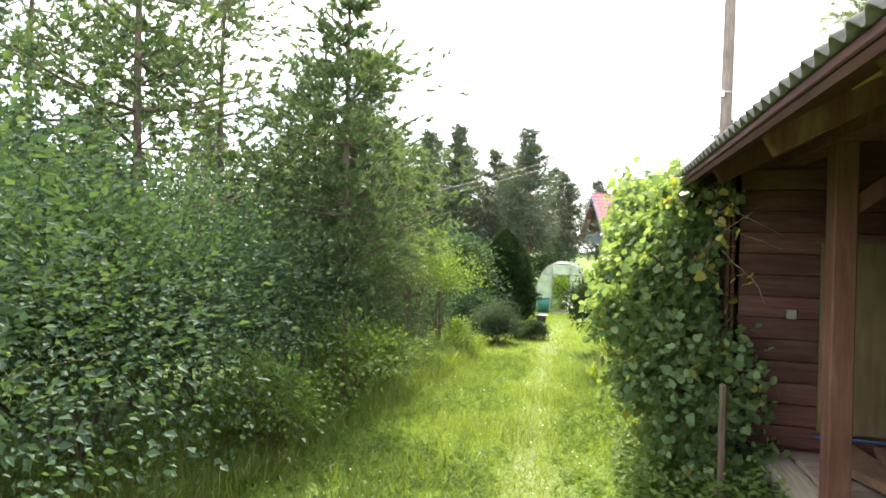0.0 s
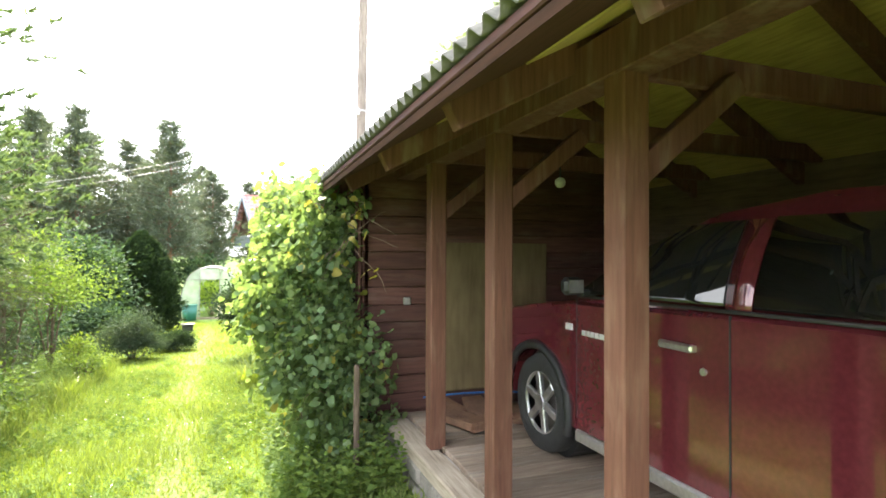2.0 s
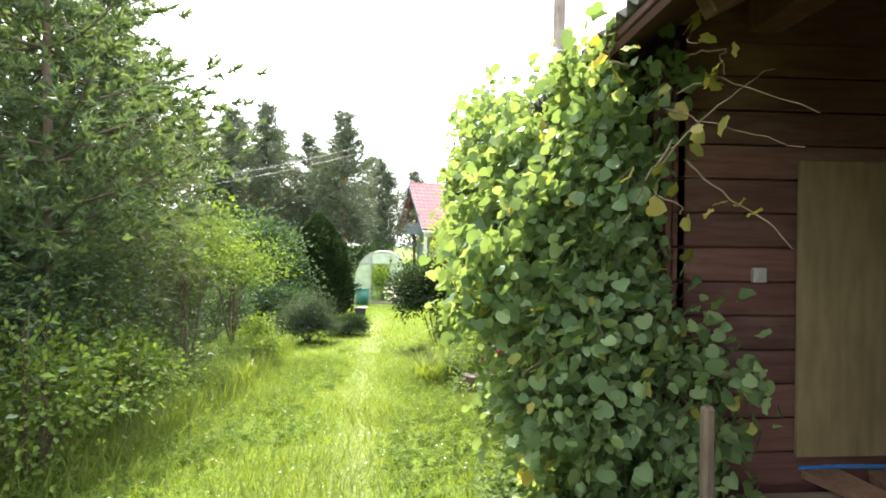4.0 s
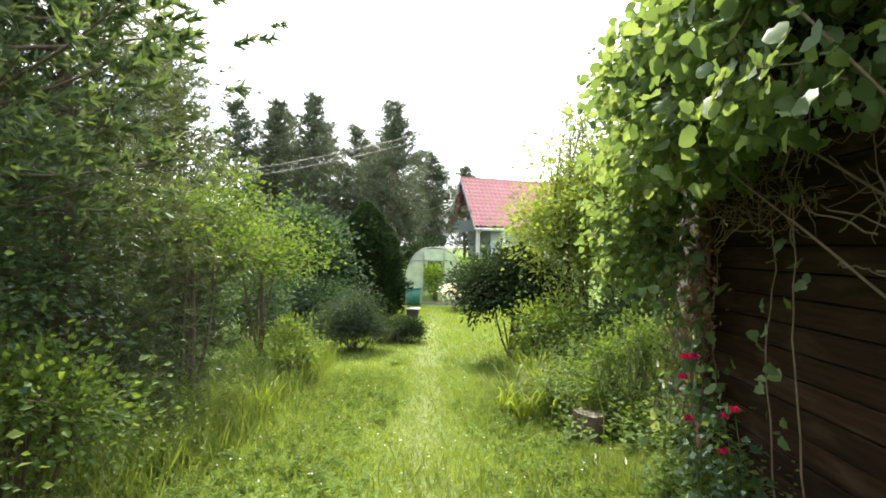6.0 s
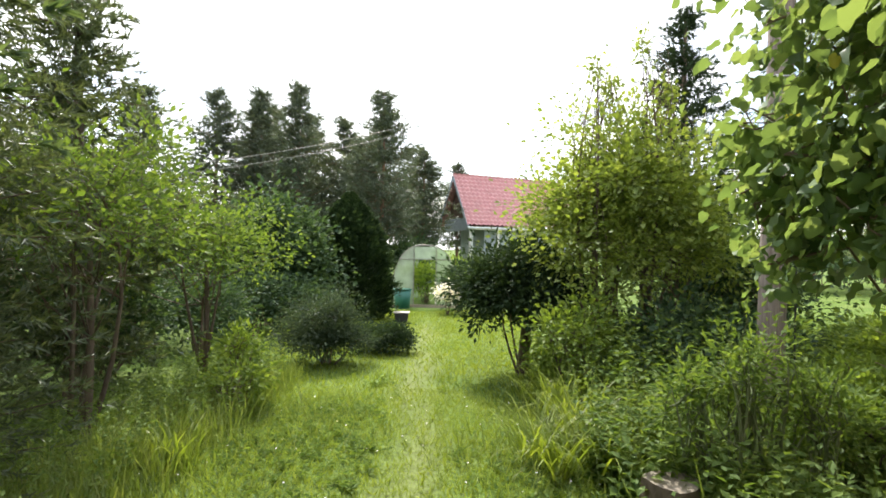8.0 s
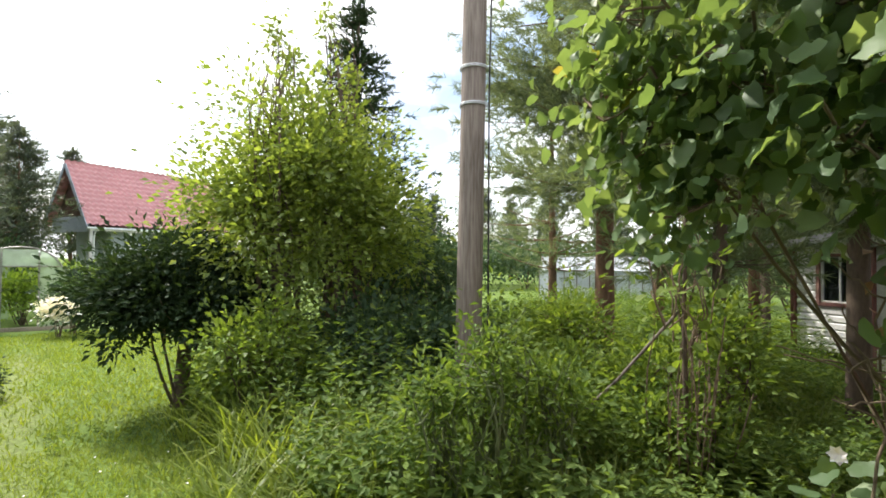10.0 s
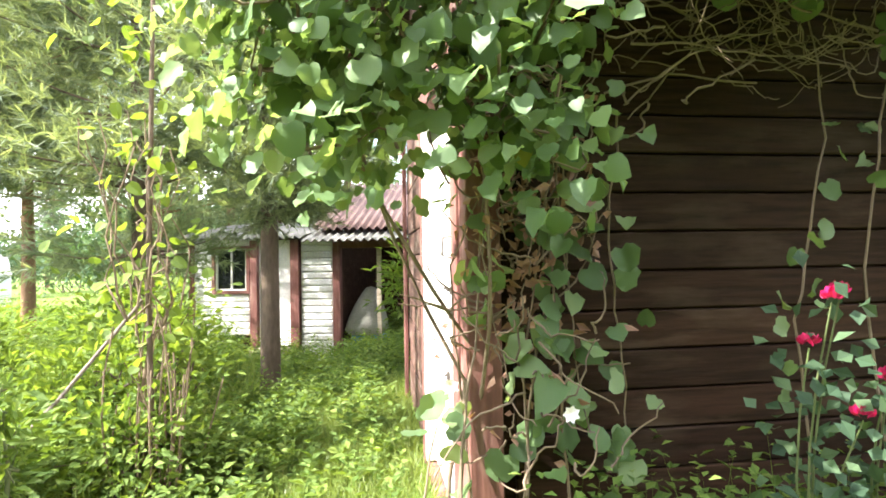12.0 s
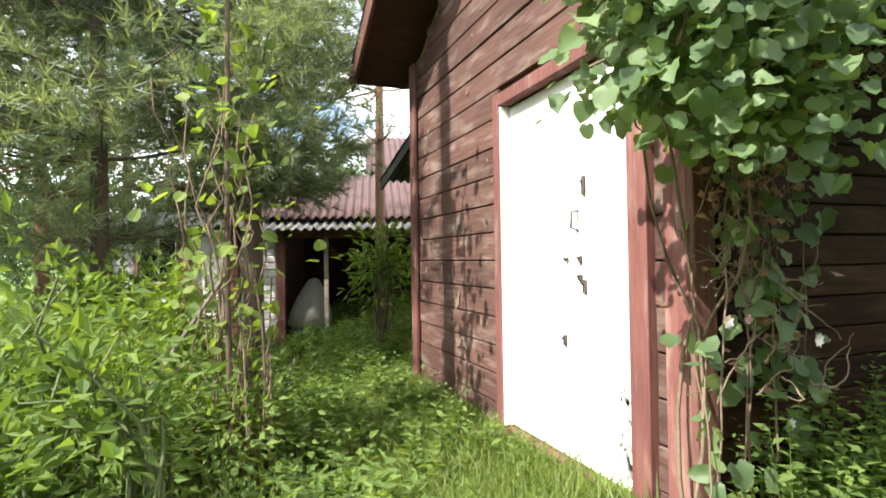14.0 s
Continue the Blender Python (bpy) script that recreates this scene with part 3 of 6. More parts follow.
def bush(name, label, category, at, radii, n, L, W, mat, clumps=40, stems=9, kind="leaf", low=0.15, spread=0.16, up=0.3, bark=BARK, group="", top=None, fill=0.45, trunk=0.0):
    """A leafy shrub: stems from the base and leaves gathered in clumps over an uneven outline."""
    x, y = at
    z0 = gzf(x, y)
    rx, ry, h = radii
    e = thing(name, label, category, (x, y, z0), group)
    u = rand_dirs(clumps)
    u[:, 2] = np.abs(u[:, 2]) * 1.0 - rng.uniform(0, 0.55, clumps)
    rr = rng.uniform(fill, 1.0, clumps)[:, None] * (1 + 0.16 * rng.normal(size=(clumps, 1)))
    C = u * rr * np.array([rx, ry, h * (0.5 - low / 2)]) + np.array([0, 0, h * (0.5 + low / 2)])
    C[:, 2] = np.clip(C[:, 2], h * low, None)
    if top is not None:
        f = np.interp(C[:, 2] / h, [0, 0.5, 1], top)
        C[:, :2] *= f[:, None]
    size = spread * (rx + ry + h) / 3 * rng.uniform(0.6, 1.4, clumps)
    k = rng.integers(0, clumps, n)
    off = rng.normal(size=(n, 3)) * size[k][:, None] * np.array([1, 1, 0.75])
    P = C[k] + off
    P[:, 2] = np.maximum(P[:, 2], 0.02)
    D = unit(off + 0.3 * unit(P - np.array([0, 0, h * 0.5])) * size[k][:, None] + 0.5 * rand_dirs(n) * size[k][:, None])
    N = unit(np.array([0, 0, 1.0]) * (up + 0.6) + 0.8 * rand_dirs(n))
    s = rng.uniform(0.6, 1.25, n)
    V, F = leaves(P, D, N, L * s, W * s, kind)
    V = V + np.array([x, y, z0])
    tagged(part_np("foliage", mesh_np("foliage", V, F, mat), e), kind="stuff")
    it = []
    if trunk:
        pts = curve((0, 0, -0.1), (rng.normal(0, 0.04), rng.normal(0, 0.04), h * 0.75), (0.03, 0.02, 0))
        it.append((pts + np.array([x, y, z0]), trunk, trunk * 0.4))
    for j in range(stems):
        c = C[rng.integers(0, clumps)]
        b = np.array([rng.normal(0, 0.08 * rx), rng.normal(0, 0.08 * ry), -0.05])
        pts = curve(b, c, np.array([rng.normal(0, 0.06), rng.normal(0, 0.06), 0.1]) * h)
        it.append((pts + np.array([x, y, z0]), 0.008 + 0.006 * h, 0.003))
    for c in C[: clumps // 2]:
        j = it[rng.integers(0, stems)][0]
        s0 = j[rng.integers(2, 5)]
        it.append((curve(s0, c + np.array([x, y, z0]), rng.normal(0, 0.04, 3) * h, 4), 0.008, 0.003))
    V, F = tubes(it, 5)
    tagged(part_np("branchwork", mesh_np("branchwork", V, F, bark, True), e), kind="stuff")
    return e


def conifer_cone(name, label, at, r, h, n, L, W, mat, power=0.8, base=0.0, category="conifer", group=""):
    """Dense clipped conifer: scaly sprays over a cone or dome."""
    x, y = at
    z0 = gzf(x, y)
    e = thing(name, label, category, (x, y, z0), group)
    t = rng.uniform(0, 1, n) ** 0.8
    a = rng.uniform(0, 2 * np.pi, n)
    lump = 1 + 0.10 * np.sin(5 * a + 9 * t) + 0.10 * np.sin(9 * a - 17 * t) + 0.06 * np.sin(3 * a + 31 * t) + 0.07 * rng.normal(size=n)
    rad = r * (1 - t ** (1 / power) * 0.98) * lump * np.sqrt(rng.uniform(0.55, 1.0, n)) * np.interp(t, [0, 0.12, 1], [0.85, 1, 1])
    P = np.stack([rad * np.cos(a), rad * np.sin(a), base + (h - base) * t], 1)
    out = np.stack([np.cos(a), np.sin(a), np.full(n, 0.9)], 1)
    D = unit(out + 0.5 * rand_dirs(n))
    N = unit(np.stack([-np.cos(a), -np.sin(a), np.ones(n)], 1) + 0.9 * rand_dirs(n))
    s = rng.uniform(0.6, 1.3, n)
    V, F = leaves(P, D, N, L * s, W * s)
    tagged(part_np("foliage", mesh_np("foliage", V + np.array([x, y, z0]), F, mat), e), kind="stuff")
    V, F = tubes([(np.array([(x, y, z0 - 0.05), (x + 0.02, y, z0 + h * 0.5), (x, y, z0 + h * 0.9)]), 0.03 + 0.02 * h, 0.01)], 8)
    part_np("trunk", mesh_np("trunk", V, F, BARK, True), e)
    return e


def pine(name, label, at, h, crown0, r, whorls, sprays, needle, mat, bark=PINE_BARK, tuft=14, lean=(0, 0), category="pine tree", group="", trunk_r=None, droop=0.0, fan=0.28):
    """Pine: bare trunk below, whorled limbs above, needle tufts on the limbs' outer parts."""
    x, y = at
    z0 = gzf(x, y)
    e = thing(name, label, category, (x, y, z0), group)
    base = np.array([x, y, z0])
    tr = trunk_r or 0.014 * h + 0.03
    zz = np.linspace(-0.1, h, 9)
    ax = np.stack([lean[0] * np.clip(zz / h, 0, 1) ** 1.5 + 0.02 * h * 0.2 * np.sin(zz), lean[1] * np.clip(zz / h, 0, 1) ** 1.5, zz], 1)
    V, F = tubes([(ax + base, tr, 0.02)], 9)
    part_np("trunk", mesh_np("trunk", V, F, bark, True), e)
    limbs, P, D = [], [], []
    for w in range(whorls):
        f = (w + rng.uniform(0.2, 0.8)) / whorls
        z = crown0 + (h - crown0) * f
        c = np.array([np.interp(z, zz, ax[:, 0]), np.interp(z, zz, ax[:, 1]), z])
        reach = r * (np.interp(f, [0, 0.25, 0.6, 1.0], [0.75, 1.0, 0.72, 0.12]))
        for k in range(rng.integers(4, 7)):
            a = rng.uniform(0, 2 * np.pi)
            L = reach * rng.uniform(0.6, 1.15)
            tip = c + np.array([L * math.cos(a), L * math.sin(a), L * (rng.uniform(0.0, 0.45) - droop)])
            pts = curve(c, tip, (0, 0, -0.06 * L), 5)
            limbs.append((pts + base, max(0.006, 0.011 * L + 0.003), 0.003))
            m = max(3, int(sprays * (0.35 + L / r)))
            for _ in range(m):
                t = rng.uniform(0.16, 1.0) ** 0.8
                q = c + (tip - c) * t
                o = np.clip(rng.normal(size=3), -1.8, 1.8) * (0.18 * L + 0.05) * np.array([1, 1, 0.6])
                P.append(q + o)
                D.append(unit(tip - c + 3 * o + np.array([0, 0, 0.25 * L])))
    V, F = tubes(limbs, 5)
    tagged(part_np("branchwork", mesh_np("branchwork", V, F, bark, True), e), kind="stuff")
    P, D = np.array(P), np.array(D)
    n = len(P) * tuft
    Pk = np.repeat(P, tuft, 0) + np.repeat(D, tuft, 0) * (rng.uniform(-0.6, 0.5, n) * needle * 1.4)[:, None]
    Dk = unit(np.repeat(D, tuft, 0) * 0.8 + 0.75 * rand_dirs(n))
    V, F = leaves(Pk, Dk, rand_dirs(n), needle * rng.uniform(0.7, 1.3, n), needle * fan, "needle")
    tagged(part_np("foliage", mesh_np("foliage", V + base, F, mat), e), kind="stuff")
    return e


# annex behind the garage
annex = thing("lean_to", "dark lean-to roof behind the garage", "lean-to", (5.0, 5.4, -0.9))
corrugated("roof", 5.95, 1.5, XB + 0.1, 2.0, 3.4, 7.25, 0.095, 0.018, CEMENT, annex)
part("verge_board", beam((5.9, 7.22, 1.44), (XB + 0.1, 7.22, 1.93), 0.03, 0.14), BLACK_PLASTIC, annex)
part("wall", boxed(5.4, 5.46, 3.5, 6.6, -1.2, 1.58, 0), WOOD_DARK_SHADED, annex)
for yy in (3.6, 6.7):
    part("post", boxed(5.3, 5.4, yy - 0.05, yy + 0.05, -1.2, 1.6), WOOD_RED, annex)


def car_wheel(parent, x, y, z, r=0.32):
    """Tyre with a six-spoke alloy rim, facing -x."""
    seg, prof = 40, [(0.20, 0.0), (0.235, -0.012), (r - 0.015, -0.005), (r, 0.03), (r, 0.17), (r - 0.02, 0.2), (0.2, 0.2)]
    a = np.arange(seg) * 2 * np.pi / seg
    V = np.concatenate([np.stack([np.full(seg, x + d), y + q * np.cos(a), z + q * np.sin(a)], 1) for q, d in prof])
    F = []
    for k in range(len(prof) - 1):
        i = np.arange(seg)
        j = (i + 1) % seg
        F.append(np.stack([i + k * seg, j + k * seg, j + (k + 1) * seg, i + (k + 1) * seg], 1))
    w = part_np("wheel", mesh_np("wheel", V, np.concatenate(F), TYRE, True), parent, "black road tyre")
    bm = bmesh.new()
    for k in range(6):
        m = Matrix.Translation((x + 0.01, y, z)) @ Matrix.Rotation(k * math.pi / 3 + 0.3, 4, "X")
        box(bm, -0.012, 0.02, 0.03, 0.195, -0.026, 0.026, 0.006, m)
    bmesh.ops.create_cone(bm, cap_ends=True, segments=20, radius1=0.05, radius2=0.045, depth=0.035, matrix=pose(x + 0.005, y, z, 0, 90, 0))
    part("rim", bm, CHROME, w, "six-spoke silver alloy rim")
    V, F = tubes([(np.stack([np.full(33, x + 0.012), y + 0.2 * np.cos(np.linspace(0, 2 * np.pi, 33)), z + 0.2 * np.sin(np.linspace(0, 2 * np.pi, 33))], 1), 0.014, 0.014)], 6)
    part_np("rim_edge", mesh_np("rim_edge", V, F, CHROME, True), w)
    bm = bmesh.new()
    bmesh.ops.create_cone(bm, cap_ends=True, segments=24, radius1=0.195, radius2=0.195, depth=0.02, matrix=pose(x + 0.08, y, z, 0, 90, 0))
    part("brake_disc", bm, METAL, w)


def build_car():
    car = thing("car", "dark red hatchback parked under the carport roof", "car", (2.7, 1.8, FLOOR))
    X0, X1, yF, yR = 1.87, 3.57, 2.98, 0.39
    zf = FLOOR

    def arc(yc, r, a0, a1, n=9):
        return [(yc + r * math.cos(a), zf + 0.32 + r * math.sin(a)) for a in np.linspace(a0, a1, n)]
    prof = [(3.66, zf + 0.28)] + [(3.74, zf + 0.42), (3.75, zf + 0.62), (3.66, zf + 0.8), (3.3, zf + 0.93), (2.62, zf + 1.02), (1.2, zf + 1.06), (0.0, zf + 1.08), (-0.22, zf + 0.98), (-0.28, zf + 0.6), (-0.2, zf + 0.3)]
    prof += arc(yR, 0.37, math.pi * 1.02, -0.02, 11)
    prof += [(0.9, zf + 0.25), (2.4, zf + 0.25)]
    prof += arc(yF, 0.37, math.pi * 1.02, -0.02, 11)
    bm = bmesh.new()
    rings = []
    # side bulges: narrow at the sill, widest at mid height
    for s, inset in ((0, 0.05), (1, 0.0), (2, 0.0), (3, 0.05)):
        xx = {0: X0 + 0.0, 1: X0 + 0.02, 2: X1 - 0.02, 3: X1}[s]
        ring = []
        for (yy, zz) in prof:
            ring.append(bm.verts.new((xx, yF / 2 + 0.3 + (yy - yF / 2 - 0.3) * (1 - inset * 0.25), zz - (0.02 if s in (0, 3) and zz > zf + 0.85 else 0))))
        rings.append(ring)
    n = len(prof)
    for a, b in zip(rings, rings[1:]):
        for i in range(n):
            bm.faces.new((a[i], a[(i + 1) % n], b[(i + 1) % n], b[i]))
    f0 = bm.faces.new(rings[0])
    f1 = bm.faces.new(list(reversed(rings[-1])))
    bmesh.ops.triangulate(bm, faces=[f0, f1])
    bmesh.ops.recalc_face_normals(bm, faces=bm.faces)
    body = part("body", bm, CAR_RED, car, "glossy dark red bodywork")
    # cabin: lower and upper outlines, leaning in
    bm = bmesh.new()
    sec = [(2.7, zf + 0.99, 0.05), (1.75, zf + 1.48, 0.2), (1.2, zf + 1.54, 0.21), (0.3, zf + 1.5, 0.2), (-0.15, zf + 1.1, 0.06)]
    L = [bm.verts.new((X0 + d, yy, zz)) for yy, zz, d in sec]
    Rr = [bm.verts.new((X1 - d, yy, zz)) for yy, zz, d in sec]
    bl = [bm.verts.new((X0 + 0.03, -0.15, zf + 1.0)), bm.verts.new((X0 + 0.03, 2.7, zf + 0.94))]
    br = [bm.verts.new((X1 - 0.03, -0.15, zf + 1.0)), bm.verts.new((X1 - 0.03, 2.7, zf + 0.94))]
    bm.faces.new(L + bl)
    bm.faces.new(list(reversed(Rr + br)))
    for i in range(4):
        bm.faces.new((L[i], Rr[i], Rr[i + 1], L[i + 1]))
    bmesh.ops.recalc_face_normals(bm, faces=bm.faces)
    bmesh.ops.bevel(bm, geom=[e for e in bm.edges], offset=0.03, segments=2, affect="EDGES")
    part("cabin", bm, CAR_RED, car)

    def side_x(z):
        return X0 + 0.035 + 0.17 * max(0.0, (z - zf - 1.04) / 0.46) ** 1.7

    def pane(name, pts, off, mat, label=""):
        """Flat side panel, gently curved, following the lean of the cabin."""
        bm = bmesh.new()
        bm.faces.new([bm.verts.new((0, y, z)) for y, z in pts])
        for z in (1.1, 1.14, 1.19, 1.25, 1.32):
            bmesh.ops.bisect_plane(bm, geom=list(bm.verts) + list(bm.edges) + list(bm.faces), plane_co=(0, 0, zf + z), plane_no=(0, 0, 1))
        for v in bm.verts:
            v.co.x = side_x(v.co.z) - off
        r = bmesh.ops.extrude_face_region(bm, geom=list(bm.faces))
        for v in [g for g in r["geom"] if isinstance(g, bmesh.types.BMVert)]:
            v.co.x += 0.006
        bmesh.ops.recalc_face_normals(bm, faces=bm.faces)
        return part(name, bm, mat, car, label, True)
    front = [(2.5, zf + 1.075), (1.5, zf + 1.085), (1.5, zf + 1.44), (1.78, zf + 1.43), (2.1, zf + 1.3)]
    rear = [(1.36, zf + 1.085), (0.3, zf + 1.1), (0.35, zf + 1.36), (0.6, zf + 1.43), (1.36, zf + 1.445)]
    for pts in (front, rear):
        pane("window_shade", pts, 0.03, BLACK_PLASTIC)
        pane("side_window", [(y, z) for y, z in pts], 0.045, CAR_GLASS, "dark reflecting side window")
    pane("window_sill_trim", [(2.5, zf + 1.05), (0.3, zf + 1.07), (0.3, zf + 1.085), (2.5, zf + 1.065)], 0.048, BLACK_PLASTIC)
    pane("pillar_cover", [(1.49, zf + 1.07), (1.37, zf + 1.07), (1.37, zf + 1.44), (1.49, zf + 1.44)], 0.043, CAR_RED)
    # windscreen
    bm = bmesh.new()
    bm.faces.new([bm.verts.new(c) for c in ((X0 + 0.14, 2.62, zf + 1.06), (X1 - 0.14, 2.62, zf + 1.06), (X1 - 0.27, 1.8, zf + 1.475), (X0 + 0.27, 1.8, zf + 1.475))])
    part("windscreen", bm, CAR_GLASS, car)
    # seams, sills, arches, handles
    for yy, z0, z1 in ((2.52, 0.35, 1.04), (1.47, 0.33, 1.05), (0.78, 0.62, 1.06)):
        part("door_seam", boxed(X0 - 0.003, X0 + 0.004, yy - 0.004, yy + 0.004, zf + z0, zf + z1, 0), BLACK_PLASTIC, car)
    part("rocker_strip", boxed(X0 - 0.02, X0 + 0.03, 0.78, 2.52, zf + 0.22, zf + 0.29, 0.012), CHROME, car, "silver rocker strip")
    part("underbody", boxed(X0 + 0.2, X1 - 0.2, 0.0, 3.55, zf + 0.18, zf + 0.32, 0.02), BLACK_PLASTIC, car)
    for yy in (yF, yR):
        t = np.linspace(-0.25, math.pi + 0.25, 25)
        V, F = tubes([(np.stack([np.full(25, X0 - 0.004), yy + 0.385 * np.cos(t), zf + 0.32 + 0.385 * np.sin(t)], 1), 0.03, 0.03)], 8)
        part_np("arch_cladding", mesh_np("arch_cladding", V, F, BLACK_PLASTIC, True), car, "grey plastic wheel arch trim")
        car_wheel(car, X0 + 0.03, yy, zf + 0.32)
        bm = bmesh.new()
        bmesh.ops.create_cone(bm, cap_ends=True, segments=24, radius1=0.36, radius2=0.36, depth=0.3, matrix=pose(X0 + 0.27, yy, zf + 0.32, 0, 90, 0))
        part("wheel_well", bm, BLACK_PLASTIC, car)
    for yy, zz in ((1.74, 0.89), (0.72, 0.93)):
        bm = boxed(X0 - 0.035, X0 - 0.012, yy - 0.1, yy + 0.1, zf + zz - 0.018, zf + zz + 0.018, 0.01)
        box(bm, X0 - 0.02, X0 + 0.01, yy - 0.1, yy - 0.07, zf + zz - 0.014, zf + zz + 0.014)
        box(bm, X0 - 0.02, X0 + 0.01, yy + 0.07, yy + 0.1, zf + zz - 0.014, zf + zz + 0.014)
        part("door_handle", bm, CHROME, car, "pale door handle")
    bm = bmesh.new()
    bmesh.ops.create_cone(bm, cap_ends=True, segments=16, radius1=0.016, radius2=0.016, depth=0.01, matrix=pose(X0 - 0.004, 1.6, zf + 0.8, 0, 90, 0))
    part("lock", bm, CHROME, car)
    bm = boxed(X0 - 0.17, X0 - 0.05, 2.37, 2.45, zf + 1.07, zf + 1.17, 0.025)
    box(bm, X0 - 0.06, X0 + 0.04, 2.38, 2.43, zf + 1.06, zf + 1.1, 0.01)
    mirror = part("wing_mirror", bm, BLACK_PLASTIC, car, "black wing mirror")
    part("mirror_glass", boxed(X0 - 0.155, X0 - 0.065, 2.362, 2.368, zf + 1.085, zf + 1.155, 0), CHROME, mirror)
    # plain bars where the model's lettering stands, and the side marker
    y = 2.47
    for w in (0.035, 0.03, 0.032, 0.034, 0.045, 0.036, 0.034):
        part("emblem_bar", boxed(X0 - 0.006, X0 + 0.002, y - w, y - 0.004, zf + 0.835, zf + 0.864, 0), WHITE_METAL, car)
        y -= w + 0.008
    part("side_marker", boxed(X0 - 0.008, X0 + 0.002, 2.56, 2.63, zf + 0.85, zf + 0.89, 0.003), WHITE_METAL, car)
    part("headlight", boxed(X0 + 0.02, X0 + 0.35, 3.52, 3.7, zf + 0.68, zf + 0.82, 0.03), CHROME, car)


CAR_GLASS = plain("dark_car_glass", (0.012, 0.014, 0.015), (0.01, 0.011, 0.012), 0.03, 0.0, 2, 0.0, spec=0.9)
build_car()


def carport_clutter():
    tagged(part("plywood_sheet", boxed(1.5, 2.66, 4.155, 4.173, 0.42, 1.69, 0.002), PLY, None, "large sheet of bare plywood leaning on the end wall"), "", "plywood")
    bx = thing("socket", "small white electric socket on the plank wall", "socket", (1.34, 4.17, 1.2))
    part("case", boxed(1.305, 1.365, 4.16, 4.189, 1.165, 1.23, 0.006), TARP, bx)
    part("cover", boxed(1.318, 1.352, 4.154, 4.16, 1.18, 1.215, 0.002), TARP, bx)
    for k in range(9):
        x, y = rng.uniform(1.5, 2.3), rng.uniform(3.55, 4.05)
        m = Matrix.Translation((x, y, FLOOR + 0.045)) @ Matrix.Rotation(rng.uniform(0, 6.3), 4, "Z") @ Matrix.Rotation(rng.uniform(-0.1, 0.1), 4, "Y")
        w = rng.uniform(0.05, 0.1)
        bm = boxed(-0.22, 0.22, -w, w, -0.03, 0.03, 0.012)
        for v in bm.verts:
            v.co = m @ (v.co + Vector(rng.normal(0, 0.008, 3)))
        tagged(part("wood_slab", bm, PINE_BARK, None, "rough slab of firewood on the carport floor"), "", "firewood", "firewood slabs")
    V, F = tubes([(curve((1.45, 4.08, FLOOR + 0.12), (2.4, 4.0, FLOOR + 0.1), (0, 0, 0.02)), 0.008, 0.008)], 6)
    tagged(part_np("water_pipe", mesh_np("water_pipe", V, F, BLUE, True)), "thin blue plastic water pipe along the wall", "pipe")
    V, F = tubes([(np.array([(1.9, 3.7, FLOOR), (1.9, 3.7, 0.42), (1.88, 3.66, 0.5), (1.82, 3.6, 0.51), (1.78, 3.56, 0.47)]), 0.006, 0.006)], 6)
    tagged(part_np("wire_hook", mesh_np("wire_hook", V, F, METAL, True)), "bent wire standing among firewood", "wire")
    bulb = thing("lamp", "small unlit bulb hanging under the carport roof", "lamp", (2.0, 2.9, 2.05))
    V, F = tubes([(np.array([(2.0, 2.9, 2.25), (2.0, 2.9, 2.1)]), 0.006, 0.006)], 6)
    part_np("cord", mesh_np("cord", V, F, BLACK_PLASTIC), bulb)
    bm = bmesh.new()
    bmesh.ops.create_uvsphere(bm, u_segments=14, v_segments=10, radius=0.035, matrix=pose(2.0, 2.9, 2.06))
    part("bulb", bm, WHITE_METAL, bulb, "", True)


carport_clutter()


def door_hardware():
    door = [o for o in garage.children if o.name == "door"][0]
    yf = YG - 0.025
    for x, z, w, h, nm in ((1.578, 0.863, 0.022, 0.085, "hinge_plate"), (1.715, 0.536, 0.02, 0.02, "lock"), (1.609, 0.536, 0.02, 0.035, "lock"), (1.612, 0.455, 0.026, 0.03, "lock"), (1.58, 0.417, 0.022, 0.06, "latch"), (1.737, 0.16, 0.022, 0.05, "bolt")):
        bm = boxed(x - w / 2, x + w / 2, yf, yf + 0.014, z - h / 2, z + h / 2, 0.004)
        bmesh.ops.create_cone(bm, cap_ends=True, segments=10, radius1=0.006, radius2=0.004, depth=0.012, matrix=pose(x, yf + 0.018, z + h * 0.2, 90, 0, 0))
        part(nm, bm, IRON, door)
    V, F = tubes([(np.array([(1.629, yf, 0.755), (1.629, yf + 0.035, 0.75), (1.629, yf + 0.04, 0.68), (1.629, yf, 0.665)]), 0.006, 0.006)], 6)
    part_np("door_handle", mesh_np("door_handle", V, F, IRON, True), door, "bent iron door handle")
    x = 1.24 + 0.127
    while x < 2.25:
        part("plank_joint", boxed(x - 0.001, x + 0.001, yf - 0.0005, yf + 0.0012, -0.37, 1.375, 0), WHITE_SIDING, door)
        x += 0.127


door_hardware()


def flakes(name, x0, x1, z0, z1, n, size, mat, parent, label, tall=1.0, off=0.004):
    """Thin chips on the gable side, where paint has come off."""
    P = np.stack([rng.uniform(x0, x1, n), np.full(n, YG + off), z0 + (z1 - z0) * rng.uniform(0, 1, n) ** 1.5], 1)
    D = np.stack([rng.normal(0, 0.5, n), np.zeros(n), rng.choice([-1.0, 1.0], n) * tall], 1)
    s = size * rng.lognormal(0, 0.5, n)
    V, F = leaves(P, D, np.tile([[0.0, 1.0, 0.0]], (n, 1)), s, s * 0.45)
    V[:, 1] = YG + off
    tagged(part_np(name, mesh_np(name, V, F, mat), parent, label), kind="stuff")


